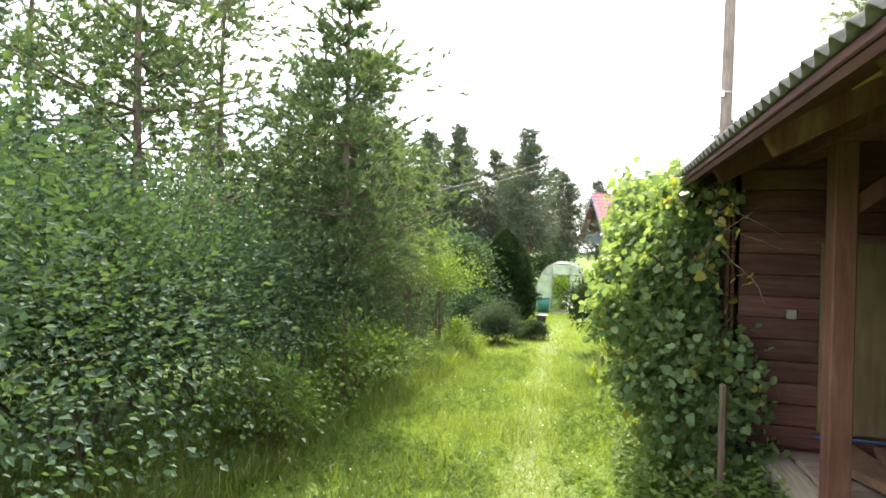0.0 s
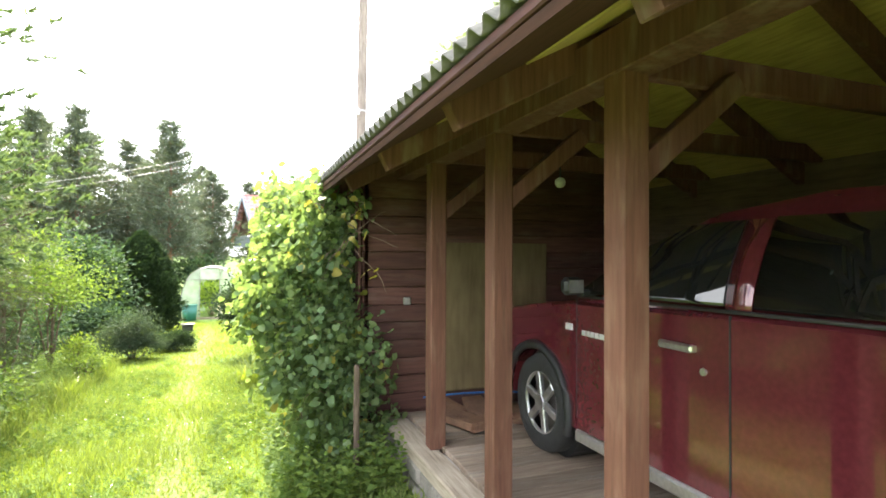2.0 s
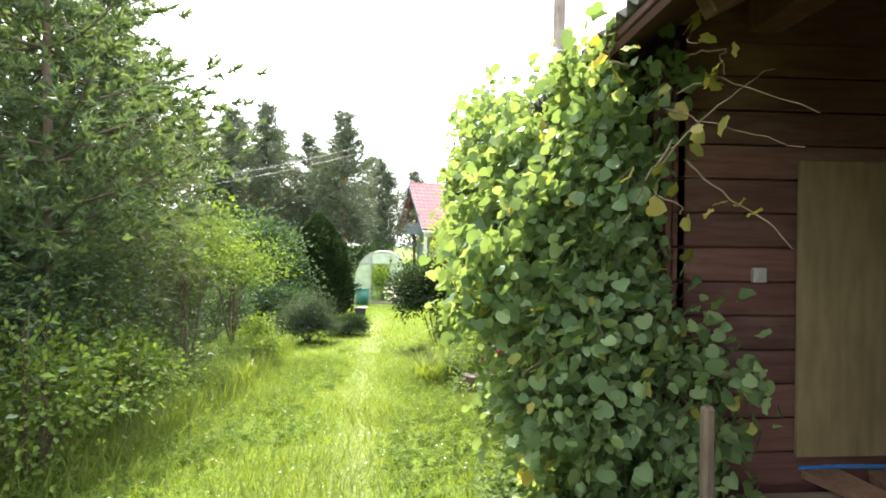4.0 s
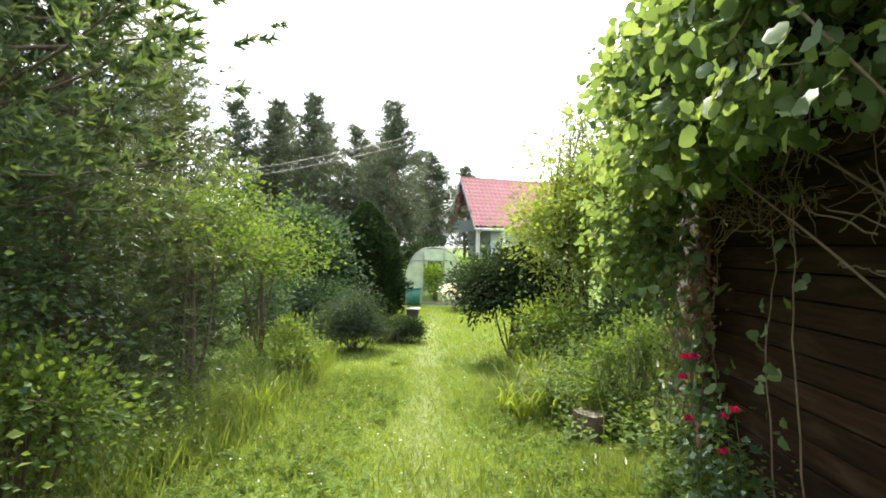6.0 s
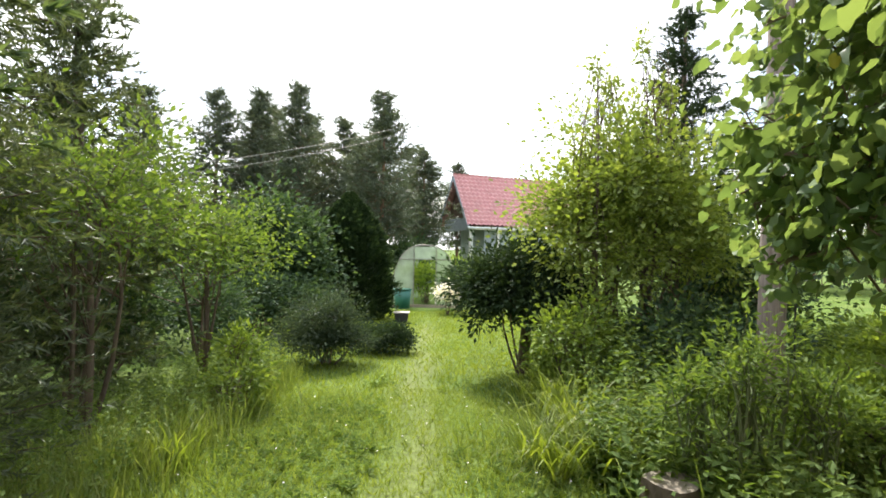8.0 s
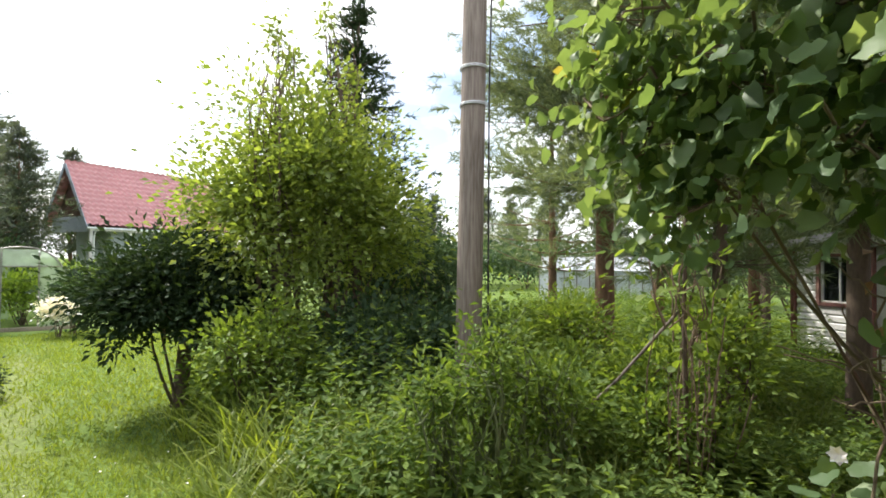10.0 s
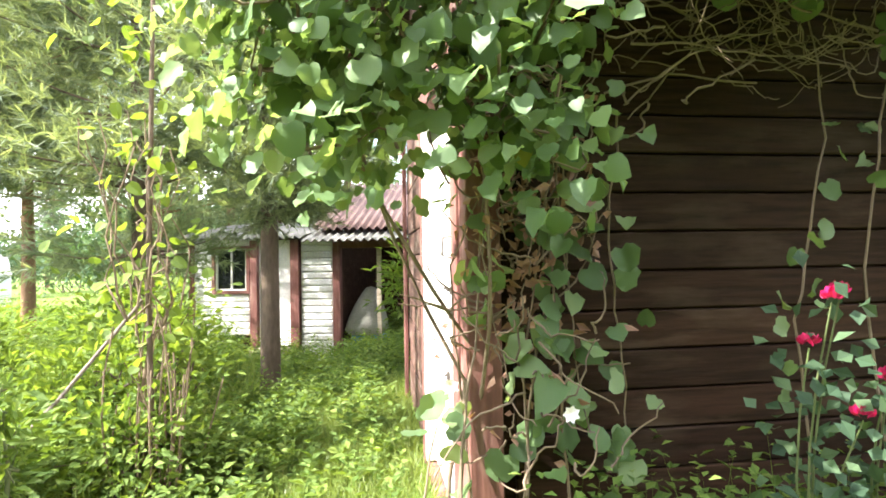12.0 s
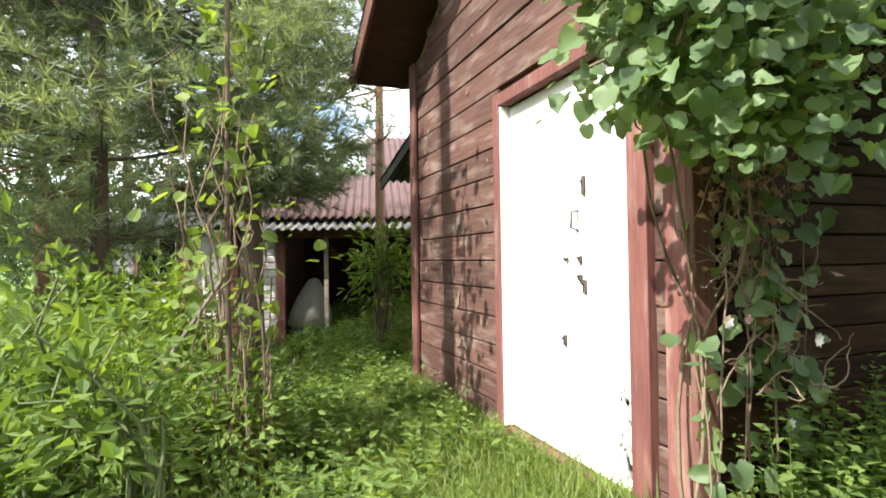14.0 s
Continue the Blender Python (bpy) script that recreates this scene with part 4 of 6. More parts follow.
the_door = [o for o in garage.children if o.name == "door"][0]
flakes("peeled_patch", 1.25, 1.37, -0.37, 0.04, 70, 0.03, CEMENT, the_door, "bare grey patches of peeled paint", off=-0.0225)
flakes("peeled_patch", 1.27, 2.24, -0.37, 1.35, 22, 0.01, CEMENT, the_door, "small bare chips", off=-0.0225)
flakes("paint_chip", 2.42, 3.75, -0.4, 2.0, 70, 0.035, TWIG, garage, "pale bare chips on the brown boards", 0.6, 0.0065)

# ---- shrubs and trees, west of the lawn ----
HEDGE = [(-3.3, 1.3, 1.25, 2.5), (-3.7, 3.2, 1.25, 2.5), (-4.2, 4.9, 1.3, 2.6), (-4.2, 6.6, 1.25, 2.5), (-5.3, 0.6, 1.4, 3.0), (-5.8, 3.4, 1.5, 3.2), (-6.0, 6.2, 1.5, 3.2)]
for hx, hy, hr, hh in HEDGE:
    bush("hedge_shrub", "dense leafy green shrub in the garden hedge", "shrub", (hx, hy), (hr, hr * 1.05, hh), 42000 if hx > -4.5 else 16000, 0.046 if hx > -4.5 else 0.07, 0.03 if hx > -4.5 else 0.048, LEAF_HEDGE, 110, 12, group="hedge shrubs", low=0.04, spread=0.19)
for hx, hy, hr, hh in ((-2.75, 5.9, 0.5, 1.3), (-2.75, 4.3, 0.45, 1.0), (-2.9, 7.2, 0.5, 1.2)):
    bush("low_shrub", "low fine-leaved shrub before the hedge", "shrub", (hx, hy), (hr, hr, hh), 2600, 0.05, 0.035, LEAF_WEED, 40, 9, group="low shrubs", low=0.03, spread=0.2)
for tx, ty, th, tr in ((-5.2, 5.2, 7.0, 1.9), (-5.9, 7.6, 7.2, 2.0), (-7.4, 3.6, 7.5, 2.2), (-4.9, 8.9, 5.6, 1.5), (-8.6, 6.5, 7.5, 2.2), (-6.6, 1.0, 6.5, 2.0)):
    pine("thin_tree", "tall open tree with fine greyish leaves", (tx, ty), th, 1.4, tr, 15, 22, 0.09, LEAF_TREE, bark=BARK, tuft=15, category="tree", group="thin trees by the hedge", trunk_r=0.07, fan=0.34)
pine("thin_tree", "slender fine-leaved tree leaning over the lawn's edge", (-3.3, 6.9), 5.6, 1.5, 1.5, 15, 26, 0.08, LEAF_TREE, bark=BARK, tuft=20, category="tree", group="thin trees by the hedge", trunk_r=0.05, fan=0.34)
pine("garden_spruce", "dark bushy conifer beside the lawn", (-3.9, 8.9), 5.7, 0.1, 1.25, 28, 40, 0.085, LEAF_GREY, bark=BARK, tuft=15, category="conifer", droop=0.25, fan=0.16)
pine("garden_spruce", "green conifer with drooping sprays", (-4.6, 11.9), 4.9, 0.2, 1.25, 20, 24, 0.09, LEAF_GREY, bark=BARK, tuft=14, category="conifer", droop=0.2, fan=0.25)
bush("sapling", "young tree with light green leaves on a thin trunk", "tree", (-3.6, 10.6), (1.0, 1.0, 2.8), 5200, 0.065, 0.038, LEAF_WEED, 90, 3, low=0.3, spread=0.1, trunk=0.04)
bush("sapling", "young tree with light green leaves on a thin trunk", "tree", (-3.5, 12.6), (0.9, 0.9, 2.6), 4200, 0.065, 0.038, LEAF_WEED, 80, 3, low=0.25, spread=0.1, trunk=0.04)
bush("garden_bush", "rounded dark green bush near the thuja", "shrub", (-4.75, 18.9), (1.3, 1.3, 3.1), 18000, 0.13, 0.09, LEAF_HEDGE, 130, 8, low=0.03, spread=0.14)
bush("garden_bush", "rounded dark green bush behind the saplings", "shrub", (-6.4, 16.0), (1.6, 1.5, 3.0), 8000, 0.1, 0.065, LEAF_HEDGE, 80, 8, low=0.03, spread=0.17)
bush("garden_bush", "leafy green bush at the garden's west side", "shrub", (-7.5, 11.5), (1.8, 1.8, 3.4), 8000, 0.1, 0.065, LEAF_HEDGE, 80, 8, low=0.03, spread=0.17)
bush("juniper", "low spreading juniper at the lawn's edge", "juniper", (-2.35, 14.1), (0.62, 0.6, 1.2), 17000, 0.06, 0.022, LEAF_JUNIPER, 60, 9, low=-0.2, spread=0.16, top=(1.25, 1.0, 0.7), fill=0.2)
bush("juniper", "small dark juniper mound on the lawn", "juniper", (-1.6, 15.2), (0.5, 0.38, 0.46), 7000, 0.06, 0.026, NEEDLE_DARK, 40, 7, low=0.03, spread=0.22)
bush("yellow_perennial", "yellow-green leafy perennial by the lawn", "perennial", (-2.95, 12.4), (0.35, 0.35, 0.75), 700, 0.075, 0.04, LEAF_LIGHT, 26, 7, low=0.1, spread=0.2)
bush("yellow_perennial", "yellow-green leafy perennial by the lawn", "perennial", (-2.6, 11.4), (0.3, 0.3, 0.6), 500, 0.07, 0.04, LEAF_LIGHT, 26, 7, low=0.1, spread=0.2)
for fx, fy, fr, fh in ((-5.3, 9.6, 0.8, 1.5), (-4.9, 12.9, 0.75, 1.5), (-4.6, 14.9, 0.7, 1.3), (-5.4, 11.2, 0.8, 1.7), (-4.3, 16.7, 0.7, 1.4), (-3.6, 17.4, 0.6, 1.2)):
    bush("garden_bush", "leafy green bush in the west border", "shrub", (fx, fy), (fr, fr, fh), 4200, 0.08, 0.05, LEAF_HEDGE, 60, 8, low=0.0, spread=0.19, group="border bushes")
conifer_cone("thuja", "dark clipped egg-shaped thuja on the lawn", (-3.2, 20.9), 1.15, 3.4, 30000, 0.13, 0.085, NEEDLE_DARK, 0.33)

# ---- plants on the lawn's east side ----
bush("round_conifer", "rounded dark conifer trimmed above a bare trunk", "conifer", (0.5, 13.5), (0.82, 0.8, 1.95), 24000, 0.085, 0.042, NEEDLE_DARK, 190, 4, low=0.16, spread=0.13, fill=0.3, trunk=0.1)
bush("tall_shrub", "tall light-green shrub full of upright shoots", "shrub", (1.85, 13.2), (1.3, 1.15, 3.9), 28000, 0.078, 0.05, LEAF_SHRUB, 300, 8, low=0.03, spread=0.1, top=(1.05, 1.05, 0.85), fill=0.45)
SHOOTS = [(1.3, 12.9, 4.35), (1.9, 13.0, 4.75), (2.3, 13.1, 4.2), (1.6, 13.3, 4.3)]
for sx, sy, sh in SHOOTS:
    bush("tall_shoot", "long leafy shoot above the tall shrub", "shoot", (sx, sy), (0.09, 0.09, sh), 130, 0.07, 0.045, LEAF_SHRUB, 26, 3, low=0.78, spread=0.03, group="shoots")
pine("garden_spruce", "narrow dark spruce rising behind the tall shrub", (3.35, 15.0), 5.8, 0.3, 1.25, 26, 22, 0.1, NEEDLE_DARK, bark=BARK, tuft=15, category="conifer", droop=0.25, fan=0.2)
bush("garden_bush", "leafy bush behind the utility pole", "shrub", (3.9, 14.0), (0.9, 0.9, 2.3), 6000, 0.08, 0.05, LEAF_HEDGE, 70, 8, low=0.03, spread=0.17)
bush("garden_bush", "light leafy bush beside the tall shrub", "shrub", (0.9, 11.9), (0.5, 0.5, 1.3), 2600, 0.065, 0.042, LEAF_LIGHT, 50, 8, low=0.03, spread=0.18)
bush("currant_bush", "dark currant bush among the weeds", "shrub", (2.2, 11.9), (1.0, 0.8, 1.25), 5000, 0.075, 0.06, LEAF_HEDGE, 60, 10, low=0.03, spread=0.19)
bush("currant_bush", "leafy currant bush among the weeds", "shrub", (4.3, 11.9), (0.9, 0.8, 1.0), 5000, 0.075, 0.06, LEAF_WEED, 60, 10, low=0.03, spread=0.19)
bush("elder_bush", "lush light-green elder shoots by the lean-to", "shrub", (5.7, 7.3), (0.32, 0.3, 1.5), 800, 0.12, 0.04, LEAF_WEED, 46, 8, low=0.1, spread=0.17)
bush("elder_bush", "sunlit light-green elder shoots among the weeds", "shrub", (2.6, 10.0), (0.5, 0.5, 0.95), 4000, 0.062, 0.03, LEAF_LIGHT, 70, 9, low=0.1, spread=0.15)
bush("elder_bush", "sunlit light-green elder shoots among the weeds", "shrub", (3.5, 10.7), (0.6, 0.5, 1.4), 4200, 0.066, 0.03, LEAF_LIGHT, 60, 8, low=0.1, spread=0.16)
for ex, ey, er, eh in ((1.1, 9.22, 0.19, 1.3), (1.36, 9.36, 0.2, 1.38), (0.93, 9.42, 0.17, 1.1), (1.62, 9.2, 0.2, 1.1)):
    bush("elder_bush", "tall light-green elder shoots at the bed's edge", "shrub", (ex, ey), (er, er, eh), 620, 0.055, 0.024, LEAF_WEED, 40, 9, low=0.12, spread=0.12, group="elder shoots", bark=STEM)
bush("elder_bush", "yellowing elder shoots behind the old stake", "shrub", (3.5, 9.25), (0.4, 0.36, 1.35), 1500, 0.075, 0.04, LEAF_LIGHT, 50, 9, low=0.08, spread=0.17)
bush("elder_bush", "leafy elder shoots before the white shed", "shrub", (4.2, 9.75), (0.5, 0.45, 1.45), 1900, 0.08, 0.042, LEAF_WEED, 50, 9, low=0.08, spread=0.17)
bush("nettle_clump", "tall sunlit nettles round the leaning stick", "weeds", (1.98, 9.52), (0.42, 0.36, 0.8), 3200, 0.058, 0.03, LEAF_WEED, 50, 9, low=0.05, spread=0.18)
bush("nettle_clump", "sunlit nettles round the old stake", "weeds", (2.5, 9.0), (0.42, 0.35, 0.72), 2600, 0.055, 0.03, LEAF_WEED, 50, 9, low=0.05, spread=0.18)
bush("nettle_clump", "tall sunlit nettles among the weeds", "weeds", (2.9, 9.4), (0.45, 0.4, 1.0), 3400, 0.06, 0.03, LEAF_LIGHT, 50, 9, low=0.05, spread=0.18)
bush("hosta", "white flowering perennial near the greenhouse", "perennial", (-0.45, 22.6), (0.35, 0.35, 0.9), 1000, 0.09, 0.07, WHITE_PETAL, 24, 6, low=0.45, spread=0.2)
bush("garden_bush", "leafy shrub beside the greenhouse", "shrub", (-0.1, 23.4), (0.55, 0.55, 1.5), 2600, 0.09, 0.06, LEAF_HEDGE, 40, 8, low=0.03, spread=0.17)
bush("garden_bush", "green hedge before the house porch", "shrub", (1.6, 30.0), (2.6, 0.7, 2.0), 6000, 0.14, 0.1, LEAF_WEED, 70, 8, low=0.03, spread=0.14)
bush("tomato_plants", "leafy tomato plants inside the greenhouse", "plants", (-1.25, 27.2), (0.85, 1.2, 1.7), 3500, 0.12, 0.06, LEAF_LIGHT, 60, 12, low=0.05, spread=0.16)

# pines by the white shed and east wood
pine("garden_pine", "branchy pine with thick trunk and long soft needles", (4.72, 8.72), 7.5, 1.75, 1.3, 14, 46, 0.14, NEEDLE_PINE, bark=BARK, tuft=32, trunk_r=0.1, fan=0.078, droop=0.1, group="garden pines")
pine("garden_pine", "branchy pine with thick trunk and long soft needles", (5.2, 11.6), 8.0, 2.5, 1.9, 14, 52, 0.145, NEEDLE_PINE, tuft=30, trunk_r=0.15, fan=0.085, droop=0.15, group="garden pines")
pine("garden_pine", "branchy pine with thick trunk and long soft needles", (9.4, 11.6), 8.5, 2.0, 2.6, 15, 34, 0.16, NEEDLE_PINE, tuft=22, trunk_r=0.12, fan=0.12, group="garden pines")
pine("garden_pine", "branchy pine with thick trunk and long soft needles", (10.6, 14.2), 8.5, 3.0, 2.6, 16, 34, 0.16, NEEDLE_PINE, tuft=22, trunk_r=0.14, fan=0.12, droop=0.12, group="garden pines")
pine("garden_pine", "branchy pine with low soft boughs by the vine stake", (4.9, 9.95), 7.0, 1.5, 1.5, 13, 26, 0.14, NEEDLE_PINE, bark=BARK, tuft=24, trunk_r=0.09, fan=0.085, droop=0.1, group="garden pines")
pine("garden_pine", "tall pine behind the white shed", (12.2, 10.9), 8.5, 1.0, 2.6, 12, 18, 0.17, NEEDLE_PINE, tuft=20, trunk_r=0.13, fan=0.12, droop=0.1, group="garden pines")
pine("garden_pine", "tall pine behind the white shed", (13.0, 8.3), 8.5, 1.6, 2.5, 12, 16, 0.17, NEEDLE_PINE, tuft=20, trunk_r=0.13, fan=0.12, droop=0.1, group="garden pines")
pine("garden_pine", "young open pine beyond the weeds", (8.6, 15.6), 6.4, 1.4, 1.8, 12, 14, 0.15, NEEDLE_PINE, tuft=22, fan=0.08, group="garden pines")
pine("garden_pine", "slim pine by the shed's open bay", (6.6, 7.05), 7.5, 2.4, 1.4, 9, 8, 0.15, NEEDLE_PINE, tuft=18, trunk_r=0.08, fan=0.08, group="garden pines")
for fx, fy in ((16, 13), (15, 8), (18, 4), (21, 16.5)):
    bush("garden_bush", "leafy bush at the garden's east side", "shrub", (fx, fy), (2.4, 2.4, 4.5), 6000, 0.16, 0.1, LEAF_HEDGE, 70, 8, low=0.03, spread=0.17, group="east bushes")

# far wood
far = pine("far_pine", "tall dark pine at the edge of the wood", (-4.2, 37.5), 11.2, 2.6, 2.4, 26, 13, 0.36, NEEDLE_FAR, tuft=10, group="pines of the wood", fan=0.16)
far2 = pine("far_pine", "tall dark pine at the edge of the wood", (-9.4, 38.5), 11.8, 2.4, 2.5, 27, 13, 0.36, NEEDLE_FAR, tuft=10, group="pines of the wood", fan=0.16)
FAR = [(-7.1, 41, 0.93), (-12.2, 40, 1.0), (-2.0, 43, 0.8), (-15, 40, 1.0), (-18.5, 38, 1.02), (0.6, 54, 0.82), (3.8, 62, 0.85), (-5.4, 47, 1.0), (-10.5, 46, 1.05), (-14, 48, 1.1), (8.5, 66, 0.8), (13, 64, 0.75), (-22, 36, 1.0), (-26, 32, 1.0), (-29, 26, 1.0), (-31, 19, 1.0), (-32, 12, 1.0),
       (20, 60, 0.75), (25, 56, 0.78), (29, 52, 0.72), (33, 47, 0.8), (37, 42, 0.72), (40, 37, 0.8), (42, 31, 0.76), (44, 25, 0.8), (45, 19, 0.75), (45, 13, 0.8), (44, 7, 0.8), (42, 1, 0.8), (17, 63, 0.8), (23, 60, 0.7), (31, 52, 0.75), (36, 46, 0.7), (-3.4, 52, 0.9), (-8, 54, 1.0)]
for k, (px, py, s) in enumerate(FAR):
    o = copy_thing((far, far2)[k % 2], pose(px, py, gzf(px, py), 0, 0, rng.uniform(0, 360)))
    o.scale = (s * 1.05, s * 1.05, s)
UNDER = [(25, 25, 2.6, 3.0), (22, 30, 2.6, 3.0), (28, 20, 2.6, 3.0), (18, 33, 2.6, 3.0), (14, 35, 2.6, 3.0), (-7, 36, 2.2, 3.4), (-12, 37, 2.6, 3.8), (-3.2, 40, 1.8, 3.0), (-17, 36, 2.8, 4), (-22, 33, 3, 4), (-27, 27, 3, 4), (-29, 18, 3, 4), (-14, 27, 2.6, 3.6), (-11, 22, 2.2, 3.2), (24, 50, 3.5, 4), (31, 45, 3.5, 4), (36, 36, 3.5, 4), (39, 27, 3.5, 4), (40, 18, 3.5, 4), (40, 9, 3.5, 4), (17, 55, 3.5, 4), (27, 33, 3, 2.6), (22, 36, 3, 2.6), (31, 24, 3, 2.6)]
for ux, uy, ur, uh in UNDER:
    bush("wood_edge_bush", "dark undergrowth at the edge of the wood", "undergrowth", (ux, uy), (ur, ur, uh), 2600, 0.24, 0.16, LEAF_HEDGE, 50, 6, low=0.02, spread=0.17, group="undergrowth")


# ---- vines at the garage ----
def vine_mass(name, label, base, boxes, n, L, mats, clump_n, stem_r=0.008):
    """Climbing plant: leaf clumps inside several boxes, woody stems from the base to them."""
    e = thing(name, label, "climbing vine", base)
    vol = np.array([(b[1] - b[0]) * (b[3] - b[2]) * (b[5] - b[4]) * b[6] for b in boxes])
    idx = rng.choice(len(boxes), clump_n, p=vol / vol.sum())
    B = np.array(boxes)[idx]
    u = rng.uniform(size=(clump_n, 3))
    C = np.stack([B[:, 0] + u[:, 0] * (B[:, 1] - B[:, 0]), B[:, 2] + u[:, 1] * (B[:, 3] - B[:, 2]), B[:, 4] + u[:, 2] * (B[:, 5] - B[:, 4])], 1)
    k = rng.integers(0, clump_n, n)
    off = rng.normal(size=(n, 3)) * 0.07
    P = C[k] + off
    # leaves hang, faces turned up and outwards
    D = unit(off * 4 + 0.7 * rand_dirs(n) + np.array([-0.15, 0.1, -0.45]))
    N = unit(np.array([-0.4, 0.6, 0.65]) + 0.6 * rand_dirs(n))
    s = np.clip(rng.lognormal(0, 0.28, n), 0.45, 1.5)
    pick = rng.uniform(size=n)
    lo = 0.0
    for mat, share in mats:
        sel = (pick >= lo) & (pick < lo + share)
        lo += share
        V, F = leaves(P[sel], D[sel], N[sel], L * s[sel], L * 1.02 * s[sel], "heart")
        tagged(part_np("foliage", mesh_np("foliage", V, F, mat, True), e), kind="stuff")
    it = []
    b = np.array(base)
    # a few main stems close to the wall, then short twigs from clump to clump
    for j in range(3):
        c = C[rng.integers(0, clump_n)]
        mid = np.array([b[0] + rng.uniform(-0.03, 0.06), b[1] + rng.normal(0, 0.1), (b[2] + c[2]) / 2])
        P = np.concatenate([curve(b + np.array([0, rng.normal(0, 0.06), 0]), mid, rng.normal(0, 0.04, 3), 5), curve(mid, c, rng.normal(0, 0.06, 3), 5)[1:]])
        it.append((P, stem_r, 0.004))
    for j in range(clump_n):
        d = np.linalg.norm(C - C[j], axis=1)
        k2 = np.argsort(d)[rng.integers(1, 4)]
        it.append((curve(C[j], C[k2], rng.normal(0, 0.04, 3), 4), 0.004, 0.002))
    V, F = tubes(it, 5)
    tagged(part_np("branchwork", mesh_np("branchwork", V, F, TWIG, True), e), kind="stuff")
    return e


vine_mass("vine", "leafy vine bulging out at the carport's end", (0.85, 4.25, gzf(0.8, 4.25)), [(0.08, 0.8, 3.95, 4.65, 1.05, 1.5, 1.2), (0.34, 0.85, 3.95, 4.6, 1.5, 1.82, 1.0), (0.52, 0.85, 3.9, 4.4, 1.82, 2.08, 0.8), (0.25, 0.9, 3.85, 4.6, 0.62, 1.05, 1.0), (0.45, 1.0, 3.75, 4.5, 0.0, 0.62, 0.6), (0.8, 1.1, 3.8, 4.12, -0.05, 1.0, 0.4)],
          12000, 0.046, [(LEAF_VINE, 0.975), (LEAF_YELLOW, 0.025)], 190)
vine_mass("vine", "large-leaved vine hanging from the garage's gable corner", (0.9, 7.54, gzf(0.86, 7.52)), [(0.42, 0.85, 7.3, 8.0, 1.0, 1.4, 1.0), (0.45, 0.85, 7.2, 7.85, 1.4, 1.85, 0.35), (0.65, 0.9, 7.2, 7.8, 1.85, 2.3, 0.2), (0.42, 0.8, 7.3, 7.9, 0.85, 1.0, 0.6), (0.42, 0.75, 7.8, 8.2, 1.0, 1.35, 0.35), (0.42, 0.85, 7.7, 8.35, 1.45, 2.25, 0.16)],
          2800, 0.045, [(LEAF_VINE, 0.99), (LEAF_YELLOW, 0.01)], 170)
vine_mass("vine", "vine trailing along the garage's eave", (0.92, 5.6, gzf(0.86, 5.6)), [(0.3, 0.75, 4.9, 7.3, 1.75, 2.3, 1.0), (0.25, 0.55, 5.6, 7.3, 1.4, 2.0, 1.0), (0.36, 0.74, 6.0, 7.25, 1.42, 1.78, 1.0)], 6400, 0.047, [(LEAF_VINE, 1.0)], 190)


def strand(name, label, pts, n, L, mat=LEAF_VINE, r=0.006, stem=TWIG):
    """One trailing shoot with leaves along it."""
    P = np.array(pts, float)
    t = np.linspace(0, len(P) - 1, 6 * (len(P) - 1) + 1)
    Q = np.stack([np.interp(t, np.arange(len(P)), P[:, i]) for i in range(3)], 1) + np.cumsum(rng.normal(0, 0.006, (len(t), 3)), 0)
    e = thing(name, label, "climbing vine", tuple(P[0]), "vine shoots")
    V, F = tubes([(Q, r, r * 0.5)], 5)
    part_np("stem", mesh_np("stem", V, F, stem, True), e)
    if n:
        k = rng.integers(0, len(Q), n)
        C = Q[k] + rng.normal(0, 0.035, (n, 3)) * np.array([0.8, 1.2, 1])
        V, F = leaves(C, unit(rand_dirs(n) + np.array([-0.2, 0, -0.4])), unit(np.array([-0.9, 0.2, 0.6]) + 0.4 * rand_dirs(n)), L * 1.12 * rng.uniform(0.6, 1.2, n), L * 1.12 * rng.uniform(0.6, 1.15, n), "heart")
        tagged(part_np("foliage", mesh_np("foliage", V, F, mat, True), e), kind="stuff")
    return e


STRANDS = [
    ([(0.86, 7.25, -0.28), (0.85, 7.27, 0.3), (0.84, 7.3, 0.8), (0.8, 7.25, 1.15)], 26, 0.09),
    ([(0.85, 7.42, -0.3), (0.84, 7.4, 0.1), (0.83, 7.36, 0.45), (0.85, 7.2, 0.62), (0.84, 7.16, 0.8)], 22, 0.085),
    ([(0.84, 7.36, -0.3), (0.84, 7.37, 0.35), (0.85, 7.3, 0.9)], 16, 0.08),
    ([(0.82, 7.58, -0.32), (0.8, 7.56, 0.2), (0.82, 7.5, 0.7), (0.75, 7.5, 1.1)], 12, 0.075),
    ([(0.86, 7.5, -0.33), (0.9, 7.52, 0.3), (0.86, 7.55, 0.7), (0.8, 7.4, 1.1)], 9, 0.07),
    ([(0.84, 6.55, -0.2), (0.82, 6.6, 0.5), (0.8, 6.5, 1.0), (0.78, 6.6, 1.6)], 22, 0.06),
    ([(0.82, 6.3, -0.2), (0.8, 6.4, 0.6), (0.75, 6.35, 1.2), (0.7, 6.5, 1.8)], 26, 0.06),
    ([(0.7, 7.75, -0.4), (0.66, 7.7, -0.1), (0.74, 7.62, 0.25)], 22, 0.07),
]
for pts, n, L in STRANDS:
    strand("vine_shoot", "leafy vine shoot climbing the dark plank wall", pts, int(n * 0.75), L * 0.85, r=0.0045)
